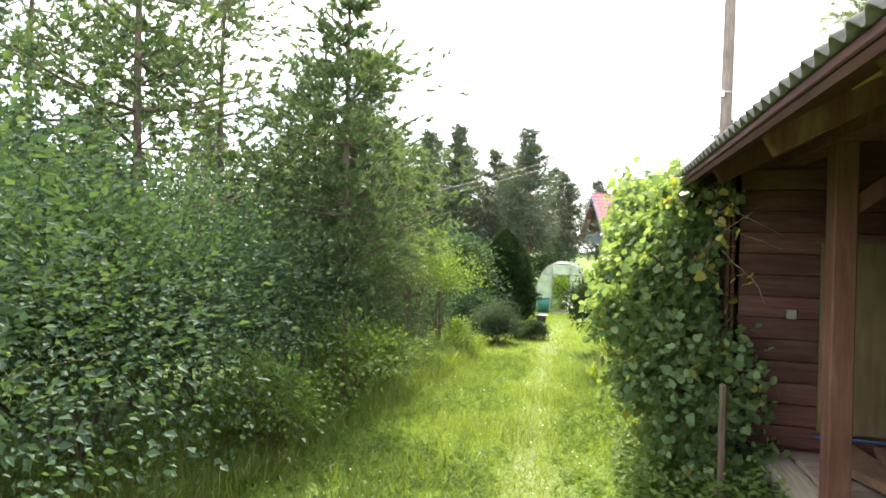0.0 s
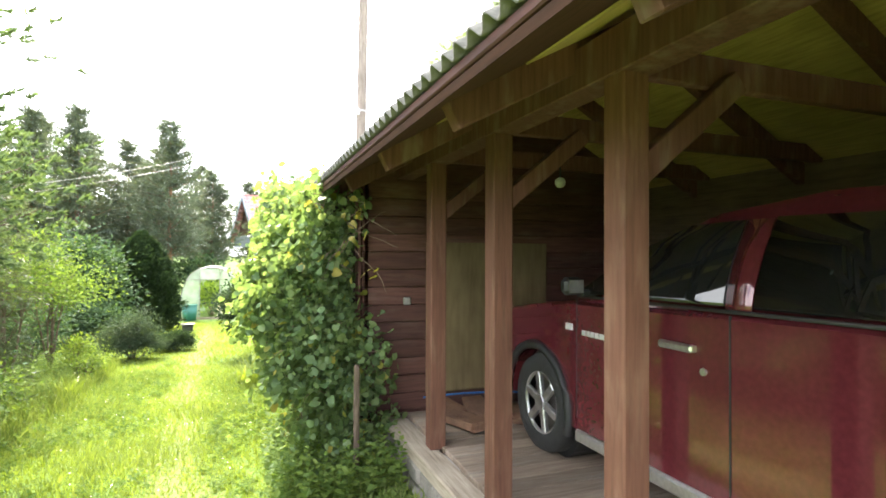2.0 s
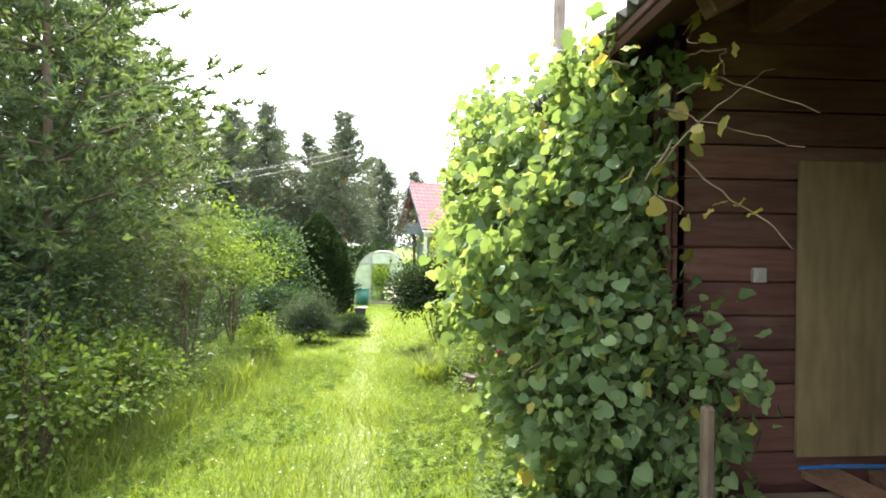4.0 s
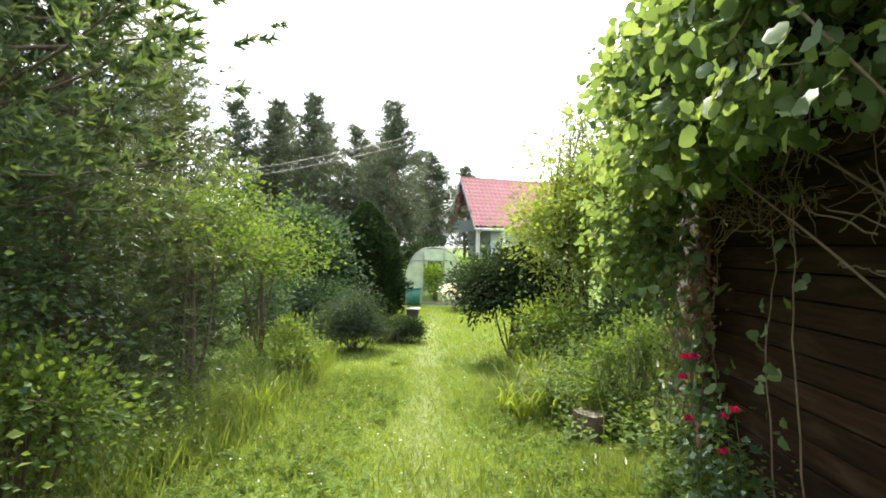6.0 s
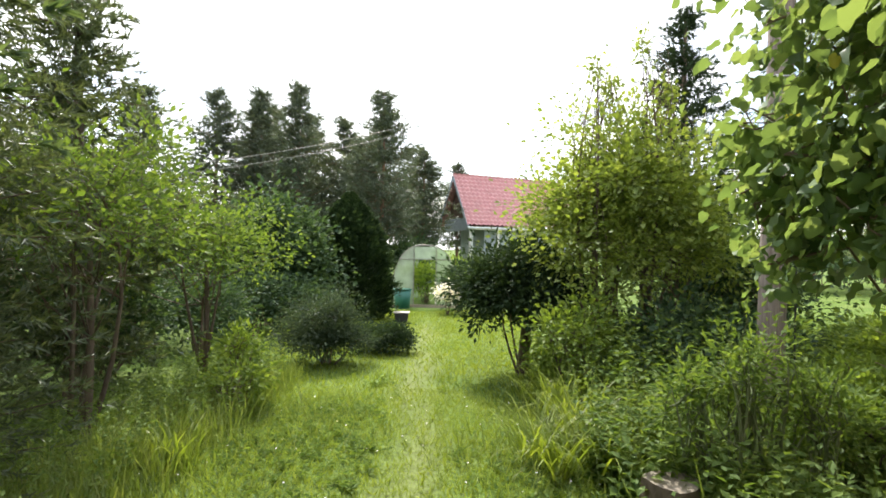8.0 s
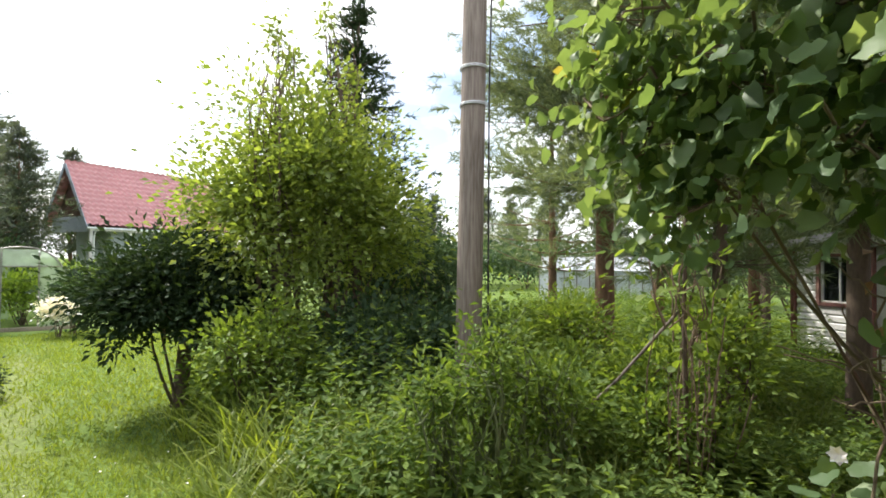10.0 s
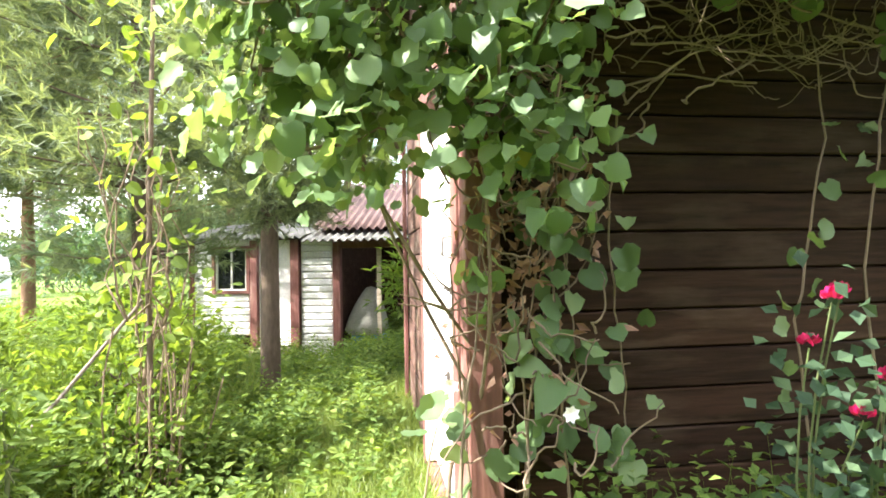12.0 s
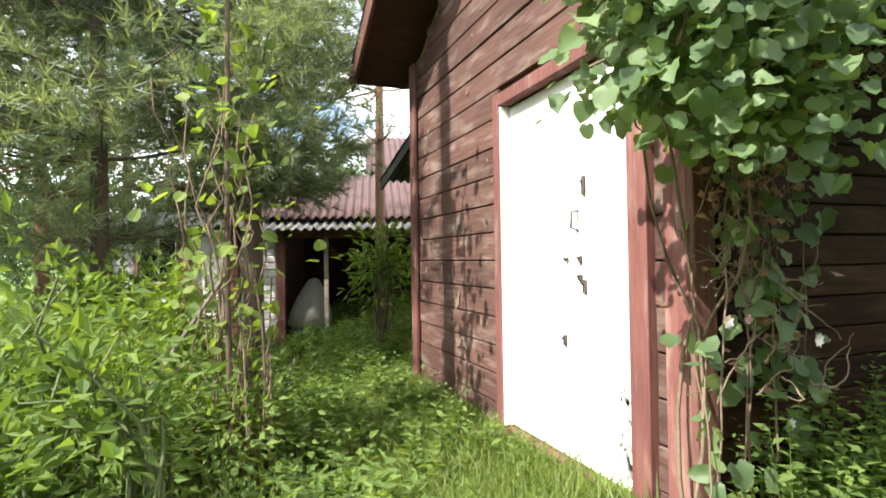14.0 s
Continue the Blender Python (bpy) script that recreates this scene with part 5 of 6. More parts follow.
for k in range(64):
    y = rng.uniform(5.3, 7.15)
    p = np.array([rng.uniform(0.68, 0.88), y, rng.uniform(1.0, 1.75)])
    q = p + np.array([rng.uniform(-0.12, 0.05), rng.uniform(-0.7, 0.45), rng.uniform(-0.2, 0.3)])
    q[0] = min(q[0], 0.9)
    strand("dry_vine_twig", "dry bare vine twig under the eave", [p, (p + q) / 2 + rng.normal(0, 0.07, 3) * np.array([0.3, 1, 1]), q], 0, 0.05, r=0.004)
for k in range(60):
    p = np.array([0.8 + rng.normal(0, 0.05), 7.4 + rng.normal(0, 0.08), rng.uniform(0.1, 1.1)])
    q = p + np.array([rng.uniform(-0.12, 0.05), rng.uniform(-0.22, 0.25), rng.uniform(-0.2, 0.35)])
    strand("dry_vine_twig", "dry bare vine twig at the gable corner", [p, (p + q) / 2 + rng.normal(0, 0.03, 3), q], 0, 0.05, r=0.0035)
for k in range(70):
    p = np.array([rng.uniform(0.66, 0.86), rng.uniform(5.7, 6.95), rng.uniform(1.35, 1.85)])
    q = p + np.array([rng.uniform(-0.1, 0.05), rng.uniform(-0.45, 0.45), rng.uniform(-0.22, 0.12)])
    strand("dry_vine_twig", "fine brown vine twig tangled under the eave", [p, (p + q) / 2 + rng.normal(0, 0.05, 3) * np.array([0.3, 1, 1]), q], 0, 0.05, r=0.0025)
for k in range(90):
    p = np.array([rng.uniform(0.72, 0.86), rng.uniform(6.3, 7.2), 1.16 + abs(rng.normal(0, 0.13))])
    q = p + np.array([rng.uniform(-0.1, 0.04), rng.uniform(-0.4, 0.3), rng.uniform(-0.12, 0.22)])
    strand("dry_vine_twig", "pale dry vine twig tangled under the eave", [p, (p + q) / 2 + rng.normal(0, 0.04, 3) * np.array([0.3, 1, 1]), q], 0, 0.05, r=0.0026)
for pts, n, L in [([(0.84, 7.1, 1.05), (0.83, 7.14, 0.7), (0.84, 7.08, 0.3), (0.84, 7.1, -0.1)], 20, 0.065), ([(0.82, 7.3, 1.0), (0.82, 7.26, 0.6), (0.83, 7.2, 0.15)], 18, 0.065), ([(0.8, 7.45, 1.0), (0.76, 7.5, 0.7), (0.78, 7.46, 0.4)], 8, 0.055)]:
    strand("vine_shoot", "leafy vine shoot hanging down the plank wall", pts, n, L, r=0.0035)
for k in range(9):
    p = np.array([0.72 + rng.normal(0, 0.08), 3.85 + rng.normal(0, 0.06), rng.uniform(1.5, 2.1)])
    q = p + np.array([rng.uniform(-0.2, 0.3), rng.uniform(-0.35, 0.0), rng.uniform(-0.35, 0.3)])
    strand("dry_vine_twig", "pale dry vine twig at the carport's end", [p, (p + q) / 2 + rng.normal(0, 0.05, 3), q], 3, 0.055, LEAF_YELLOW, 0.004)
# dry leaves caught at the gable corner
n = 420
P = np.array([0.84, 7.36, 0.78]) + rng.normal(size=(n, 3)) * np.array([0.04, 0.09, 0.26])
DRY = leaf_mat("dry_leaf", (0.16, 0.08, 0.05), (0.28, 0.15, 0.09), (0.4, 0.25, 0.15), 0.3)
V, F = leaves(P, rand_dirs(n), rand_dirs(n), 0.045 * rng.uniform(0.5, 1.2, n), 0.024, "leaf")
tagged(part_np("dry_leaves", mesh_np("dry_leaves", V, F, DRY)), "withered brown vine leaves caught at the corner", "dry leaves", kind="stuff")
part("vine_prop", boxed(0.79, 0.83, 3.63, 3.67, -0.05, 0.8, 0.01), BARK, garage, "grey support stake")


# ---- roses ----
def rose_plant(at, blooms):
    x, y = at
    z0 = gzf(x, y)
    e = thing("rose_bush", "rose bush with crimson blooms before the plank wall", "rose bush", (x, y, z0), "roses")
    it = []
    for (bx, by, bz) in blooms:
        it.append((curve((x, y, z0), (bx, by, bz - 0.01), (0.03, 0.02, 0)), 0.004, 0.002))
    V, F = tubes(it, 5)
    tagged(part_np("branchwork", mesh_np("branchwork", V, F, STEM, True), e), kind="stuff")
    for (bx, by, bz) in blooms:
        n = 26
        d = rand_dirs(n)
        d[:, 2] = np.abs(d[:, 2])
        P = np.array([bx, by, bz]) + d * 0.01
        V, F = leaves(P, unit(d + np.array([0, 0, 0.6])), unit(d + 0.4 * rand_dirs(n)), 0.018 * rng.uniform(0.7, 1.2, n), 0.018, "round")
        part_np("bloom", mesh_np("bloom", V, F, ROSE), e, "crimson rose bloom")
    n = 190
    k = rng.uniform(size=n)
    src = np.array([it[i][0][min(5, int(6 * t))] for i, t in zip(rng.integers(0, len(it), n), k)])
    P = src + rng.normal(0, 0.06, (n, 3))
    P[:, 2] = np.maximum(P[:, 2], z0 + 0.03)
    V, F = leaves(P, rand_dirs(n), unit(np.array([-0.4, 0.4, 0.8]) + 0.5 * rand_dirs(n)), 0.05 * rng.uniform(0.6, 1.2, n), 0.035)
    tagged(part_np("foliage", mesh_np("foliage", V, F, LEAF_HEDGE), e), kind="stuff")


rose_plant((0.6, 6.75), [(0.53, 6.76, 0.56), (0.55, 6.72, 0.57), (0.54, 6.81, 0.46), (0.52, 6.7, 0.3)])
rose_plant((0.66, 6.5), [(0.6, 6.55, 0.36), (0.62, 6.5, 0.4), (0.55, 6.45, 0.25)])


def white_flower(x, y, z):
    e = thing("white_flower", "small white bindweed flower on a vine shoot", "flower", (x, y, z), "white flowers")
    n = 7
    a = np.arange(n) * 2 * np.pi / n
    D = np.stack([np.full(n, -0.5), np.cos(a), np.sin(a)], 1)
    V, F = leaves(np.tile([[x, y, z]], (n, 1)), D, np.tile([[-1.0, 0, 0.2]], (n, 1)), 0.024, 0.022)
    part_np("petals", mesh_np("petals", V, F, WHITE_PETAL), e)


for fx, fy, fz in ((0.66, 7.32, 0.3), (0.73, 7.59, 0.36), (0.78, 7.28, 0.02), (0.8, 7.55, -0.2), (0.6, 7.75, -0.3), (0.95, 7.7, -0.33), (1.5, 7.85, -0.42), (0.5, 8.1, -0.4)):
    white_flower(fx, fy, fz)


# ---- weeds and grass ----
def weeds(name, label, n, area, hmin, hmax, L, W, mat, dens=None, per=13, tall=lambda x, y: 1.0):
    x0, x1, y0, y1 = area
    P = np.stack([rng.uniform(x0, x1, n), rng.uniform(y0, y1, n)], 1)
    if dens is not None:
        P = P[rng.uniform(size=n) < dens(P[:, 0], P[:, 1])]
    n = len(P)
    z = gz(P[:, 0], P[:, 1])
    h = rng.uniform(hmin, hmax, n) * tall(P[:, 0], P[:, 1]) * (0.75 + 0.5 * np.sin(P[:, 0] * 2.1 + 1.3 * P[:, 1]) ** 2)
    lean = rng.normal(0, 0.14, (n, 2))
    T = np.tile(np.linspace(0.12, 1.0, per), (n, 1))
    a = np.arange(per)[None] * 2.4 + rng.uniform(0, 6.3, (n, 1))
    base = np.stack([P[:, 0:1] + lean[:, 0:1] * h[:, None] * T, P[:, 1:2] + lean[:, 1:2] * h[:, None] * T, z[:, None] + h[:, None] * T], -1)
    D = np.stack([np.cos(a), np.sin(a), 0.35 + 0 * a], -1)
    s = (1.15 - 0.6 * T) * rng.uniform(0.7, 1.3, (n, per))
    B = base.reshape(-1, 3)
    Dd = D.reshape(-1, 3)
    nn = len(B)
    V1, F1 = leaves(B, unit(Dd + 0.25 * rand_dirs(nn)), unit(np.array([0, 0, 1.0]) + 0.45 * rand_dirs(nn)), L * s.ravel(), W * s.ravel())
    root = np.concatenate([P, z[:, None] - 0.02], 1)
    up = np.concatenate([lean, np.ones((n, 1))], 1)
    V2, F2 = leaves(root, up, rand_dirs(n) * np.array([1, 1, 0]), h, 0.008, "needle")
    V, F = joined([(V1, F1), (V2, F2)])
    tagged(part_np(name, mesh_np(name, V, F, mat)), label, "weeds", kind="stuff")


def east_bed(x, y):
    edge = np.interp(y, [7.5, 8.0, 8.65, 10.1, 12.8, 14], [2.6, 1.6, 0.55, 0.45, 0.35, 0.4])
    trail = np.exp(-((y - 8.05 - 0.02 * x) / 0.33) ** 2) * (x > 1.2)
    view = 1 - np.exp(-((x - 0.68) / 0.3) ** 2) * (y > 7.9) * (y < 9.2)
    return view * smooth01(0, 0.5, x - edge) * (1 - 0.92 * trail) * (y > 7.6)


def bed_height(x, y):
    return np.interp(y, [7.6, 8.4, 9.3, 10.3], [0.3, 0.35, 0.55, 1.1])


weeds("weed_bed", "lush sunlit weeds and nettles east of the lawn", 5200, (0.3, 9.5, 7.7, 14), 0.4, 0.95, 0.1, 0.05, LEAF_WEED, east_bed, 13, bed_height)
weeds("weed_bed_light", "light green ground elder among the weeds", 2600, (0.3, 9.5, 7.7, 13.5), 0.3, 0.7, 0.085, 0.06, LEAF_LIGHT, east_bed, 13, bed_height)
weeds("east_undergrowth", "rough greenery between the pines and the parked car", 3000, (3, 17, 13.5, 22), 0.3, 0.6, 0.14, 0.07, LEAF_WEED, None, 9)
weeds("shed_undergrowth", "weeds growing before the shed's open bay", 1200, (4.2, 9.6, 4.5, 8.2), 0.15, 0.35, 0.1, 0.05, LEAF_WEED)
weeds("gable_weeds", "low nettles and ground elder by the trodden way", 620, (1.3, 4.6, 7.62, 8.75), 0.1, 0.34, 0.075, 0.04, LEAF_WEED, lambda x, y: smooth01(0.1, 0.5, np.abs(y - 8.02 + 0.12 * (x - 2.0))) * smooth01(1.3, 2.2, x), 11)
weeds("wall_weeds", "weeds along the foot of the garage wall", 500, (0.55, 0.92, 4.2, 7.4), 0.15, 0.4, 0.06, 0.035, LEAF_WEED)
weeds("vine_foot_weeds", "green undergrowth at the foot of the vine", 420, (0.25, 1.1, 3.3, 5.2), 0.2, 0.5, 0.07, 0.05, LEAF_WEED)
weeds("border_weeds", "mixed weeds along the west edge of the lawn", 2400, (-3.9, -2.2, 0.8, 13.5), 0.2, 0.55, 0.06, 0.03, LEAF_WEED, lambda x, y: smooth01(-2.35, -2.75, x + 0.12 * np.sin(2.1 * y)))
weeds("stump_weeds", "broad-leaved weeds around the stump", 380, (0.45, 1.4, 8.4, 10.2), 0.2, 0.5, 0.1, 0.055, LEAF_WEED, lambda x, y: 1 - np.exp(-((x - 0.68) / 0.3) ** 2) * (y < 9.2))


def lawn(x, y):
    d = np.abs(x - path_x(y))
    return (1 - 0.42 * np.exp(-(d / 0.17) ** 2) * (0.55 + 0.45 * np.sin(2.3 * y) ** 2)) * smooth01(-3.4, -2.7, x) * (1 - east_bed(x, y) * 0.8) * np.interp(y, [0, 2, 9, 20], [0.9, 1, 1, 0.45])


weeds("lawn_herbs", "broad-leaved herbs and dandelions in the lawn", 5600, (-2.9, 1.0, 1.2, 13), 0.03, 0.13, 0.07, 0.025, LEAF_WEED, lambda x, y: lawn(x, y) * smooth01(0.15, 0.5, np.abs(x - path_x(y))) * smooth01(0.2, 0.75, 0.5 + 0.5 * np.sin(1.9 * x + 0.7 * y) * np.sin(1.3 * y - 1.1 * x + 2)), 7)
grass_field("lawn_grass", "short sunlit lawn grass", 130000, (-3.3, 1.3, 0.8, 12.5), 0.06, 0.007, GRASS, lawn, 0.6)
grass_field("far_lawn_grass", "lawn grass near the greenhouse", 36000, (-3.6, 1.6, 12.5, 24), 0.07, 0.014, GRASS, lambda x, y: 1 - 0.5 * np.exp(-((x - path_x(y)) / 0.25) ** 2), 0.6)
grass_field("tall_lawn_grass", "longer tufts in the lawn", 22000, (-3.2, 1.1, 0.8, 12), 0.15, 0.009, GRASS_TALL, lambda x, y: lawn(x, y) * smooth01(0.35, 0.9, np.sin(2.3 * x + 1.1 * y) * np.sin(1.7 * y - x) * 0.5 + 0.5 + 0.35 * smooth01(0.3, 1.1, np.abs(x - path_x(y)))), 0.45)
grass_field("edge_grass", "uncut grass along the hedge", 16000, (-3.3, -2.1, 0.8, 13), 0.3, 0.009, GRASS_TALL, lambda x, y: smooth01(-2.2, -2.6, x), 0.3)
grass_field("gable_grass", "fine grass before the garage door", 26000, (0.4, 4.6, 7.5, 9.0), 0.12, 0.006, GRASS_TALL, lambda x, y: smooth01(8.9, 8.2, y), 0.5)
grass_field("bed_grass", "long grass blades among the weeds", 8000, (0.3, 6, 8.8, 13), 0.45, 0.012, GRASS_TALL, east_bed, 0.35)


def ribbons(items):
    """Flat tapering blades along polylines: items of (points, half width, tip)."""
    V, F, o = [], [], 0
    for pts, w0, w1 in items:
        m = len(pts)
        d = pts[-1] - pts[0]
        side = unit(np.array([-d[1], d[0], 0.0]))
        w = np.interp(np.linspace(0, 1, m), [0, 0.35, 1], [w0 * 0.7, w0, w1])[:, None]
        V.append(np.stack([pts - side * w, pts + side * w], 1).reshape(-1, 3))
        i = np.arange(m - 1) * 2
        F.append(np.stack([i, i + 1, i + 3, i + 2], 1) + o)
        o += 2 * m
    return np.concatenate(V), np.concatenate(F)


def grass_clump(x, y, n, L):
    z = gzf(x, y)
    e = thing("grass_clump", "arching clump of broad grass at the lawn's edge", "grass clump", (x, y, z), "grass clumps")
    it = []
    for k in range(n // 2):
        a = rng.uniform(0, 6.3)
        r = rng.uniform(0.3, 1.0) * L
        t = np.linspace(0, 1, 6)[:, None]
        P = np.array([x + rng.normal(0, 0.06), y + rng.normal(0, 0.06), z]) + t * np.array([math.cos(a) * r, math.sin(a) * r, L]) - t ** 3 * np.array([0, 0, rng.uniform(0.2, 0.75) * L])
        it.append((P, 0.0085, 0.001))
    v, f = ribbons(it)
    tagged(part_np("tuft", mesh_np("tuft", v, f, GRASS), e), kind="stuff")


for cx, cy, cn, cl in ((0.09, 10.10, 100, 0.62), (0.25, 9.80, 100, 0.62), (0.55, 10.27, 100, 0.62), (0.58, 9.79, 100, 0.62), (0.50, 10.92, 100, 0.62), (0.55, 11.4, 130, 0.8), (0.6, 10.7, 130, 0.8), (0.45, 9.9, 90, 0.6), (1.1, 10.5, 110, 0.85), (0.35, 12.2, 60, 0.5), (1.0, 9.9, 90, 0.65), (-2.5, 9.9, 60, 0.5), (0.7, 10.2, 80, 0.55)):
    grass_clump(cx, cy, cn, cl)

# clover and daisies in the lawn
n = 260
P = np.stack([rng.uniform(-2.6, 0.8, n), rng.uniform(1.5, 12, n)], 1)
P3 = np.concatenate([P, gz(P[:, 0], P[:, 1])[:, None] + 0.07], 1)
V, F = leaves(P3, rand_dirs(n) * np.array([1, 1, 0.2]), unit(np.array([0, 0, 1.0]) + 0.4 * rand_dirs(n)), 0.018, 0.018)
tagged(part_np("lawn_daisies", mesh_np("lawn_daisies", V, F, WHITE_PETAL)), "tiny white daisies scattered in the lawn", "daisies", kind="stuff")

# ---- stump, crate, bin, stick ----
stump = thing("tree_stump", "old sawn tree stump in the weeds", "tree stump", (0.75, 9.2, gzf(0.75, 9.2)))
zs = gzf(0.75, 9.2)
a = np.linspace(0, 2 * np.pi, 19)[:-1]
rad = 0.15 * (1 + 0.1 * np.sin(3 * a) + 0.07 * np.sin(7 * a + 1))
V = np.concatenate([np.stack([0.75 + rad * k * np.cos(a), 9.2 + rad * k * np.sin(a), np.full(18, zs + h)], 1) for k, h in ((1.3, -0.05), (1.08, 0.06), (1.0, 0.24))])
F = np.concatenate([np.stack([np.arange(18) + o, (np.arange(18) + 1) % 18 + o, (np.arange(18) + 1) % 18 + o + 18, np.arange(18) + o + 18], 1) for o in (0, 18)])
part_np("bark", mesh_np("bark", V, F, BARK, True), stump)
bm = bmesh.new()
bm.faces.new([bm.verts.new(tuple(v)) for v in V[36:]])
part("sawn_face", bm, WOOD_SILL, stump, "grey sawn face")

crate = thing("planter_crate", "dark plastic planter standing on the lawn", "planter", (-1.65, 19.9, gzf(-1.65, 19.9)))
zc = gzf(-1.65, 19.9)
bm = boxed(-1.83, -1.47, 19.8, 20.1, zc, zc + 0.26, 0.02)
for v in bm.verts:
    if v.co.z < zc + 0.1:
        v.co.x = -1.65 + (v.co.x + 1.65) * 0.8
part("tub", bm, BLACK_PLASTIC, crate)
part("rim", boxed(-1.86, -1.44, 19.78, 20.12, zc + 0.262, zc + 0.29, 0.008), METAL, crate)

water_bin = thing("water_butt", "teal plastic water butt by the greenhouse", "water butt", (-2.0, 24.9, gzf(-2, 24.9)))
zb = gzf(-2, 24.9)
bm = bmesh.new()
bmesh.ops.create_cone(bm, cap_ends=True, segments=24, radius1=0.26, radius2=0.3, depth=0.66, matrix=pose(-2.0, 24.9, zb + 0.33))
part("drum", bm, PLASTIC_GREEN, water_bin, "", True)
V, F = tubes([(np.stack([-2.0 + 0.31 * np.cos(np.linspace(0, 6.2832, 25)), 24.9 + 0.31 * np.sin(np.linspace(0, 6.2832, 25)), np.full(25, zb + 0.66)], 1), 0.02, 0.02)], 6)
part_np("rim", mesh_np("rim", V, F, PLASTIC_GREEN, True), water_bin)

V, F = tubes([(np.array([(2.02, 9.5, -0.32), (2.2, 9.22, 0.04), (2.4, 8.93, 0.48)]), 0.011, 0.009)], 7)
tagged(part_np("leaning_stick", mesh_np("leaning_stick", V, F, POLE_WOOD, True)), "pale straight stick leaning in the weeds", "stick")
dead = thing("vine_covered_stake", "old stake overgrown with pale vine", "stake", (2.45, 8.9, gzf(2.45, 8.9)))
V, F = tubes([(np.array([(2.45, 8.9, -0.7), (2.44, 8.92, 0.5), (2.5, 8.9, 2.6)]), 0.018, 0.01)], 7)
part_np("stake", mesh_np("stake", V, F, BARK, True), dead)
n = 260
P = np.stack([2.45 + rng.normal(0, 0.16, n), 8.9 + rng.normal(0, 0.16, n), rng.uniform(0.1, 2.6, n)], 1)
V, F = leaves(P, unit(rand_dirs(n) + np.array([0, 0, -0.5])), unit(np.array([-0.5, 0.3, 0.8]) + 0.5 * rand_dirs(n)), 0.07 * rng.uniform(0.4, 1.3, n), 0.06, "round")
tagged(part_np("foliage", mesh_np("foliage", V, F, LEAF_LIGHT), dead), kind="stuff")
it = [(np.array([2.45, 8.9, 0.2]) + np.cumsum(rng.normal(0, 0.05, (8, 3)) + np.array([0, 0, 0.14]), 0), 0.006, 0.003) for _ in range(12)]
V, F = tubes(it, 5)
tagged(part_np("branchwork", mesh_np("branchwork", V, F, TWIG, True), dead), kind="stuff")

it = []
for _ in range(30):
    a = rng.uniform(0, 6.3)
    r = rng.uniform(0.02, 0.16)
    p = np.array([2.45 + r * math.cos(a), 8.9 + r * math.sin(a), -0.7])
    q = p + np.array([rng.normal(0, 0.1), rng.normal(0, 0.1), rng.uniform(0.6, 1.2)])
    it.append((curve(p, q, rng.normal(0, 0.05, 3)), 0.007, 0.004))
V, F = tubes(it, 5)
tagged(part_np("branchwork", mesh_np("branchwork", V, F, TWIG, True), dead, "bundle of dry brown stalks"), kind="stuff")

# ---- pole ----
pole = thing("utility_pole", "weathered grey wooden utility pole with wires", "pole", (2.3, 10.75, -0.75))
V, F = tubes([(np.array([(2.24, 10.75, -0.9), (2.3, 10.75, 3.5), (2.36, 10.75, 8.0)]), 0.115, 0.09)], 16)
part_np("shaft", mesh_np("shaft", V, F, POLE_WOOD, True), pole)
for z in (2.1, 2.42, 4.5):
    V, F = tubes([(np.stack([2.285 + 0.118 * np.cos(np.linspace(0, 12.57, 30)), 10.75 + 0.118 * np.sin(np.linspace(0, 12.57, 30)), z + np.linspace(0, 0.03, 30)], 1), 0.006, 0.006)], 5)
    part_np("wire_wrap", mesh_np("wire_wrap", V, F, WHITE_METAL, True), pole)
bm = boxed(2.17, 2.25, 10.6, 10.66, 4.42, 4.55, 0.01)
part("bracket", bm, WHITE_METAL, pole)
V, F = tubes([(np.array([(2.43, 10.7, 0.0), (2.42, 10.7, 2.2), (2.47, 10.7, 4.5), (2.48, 10.7, 7.8)]), 0.008, 0.008)], 5)
part_np("down_cable", mesh_np("down_cable", V, F, BLACK_PLASTIC, True), pole)
wires = thing("overhead_wire", "thin overhead wires crossing before the wood", "wire", (-8, 30, 4.9))
for dz in (0.0, 0.35):
    V, F = tubes([(curve((-14, 27, 3.2 + dz), (-2.0, 33, 6.8 + dz), (0, 0, -0.3), 14), 0.012, 0.012)], 5)
    part_np("wire", mesh_np("wire", V, F, METAL, True), wires)

# ---- greenhouse ----
gh = thing("greenhouse", "arched polycarbonate greenhouse with a centre door", "greenhouse", (-1.2, 25.6, -1.24))


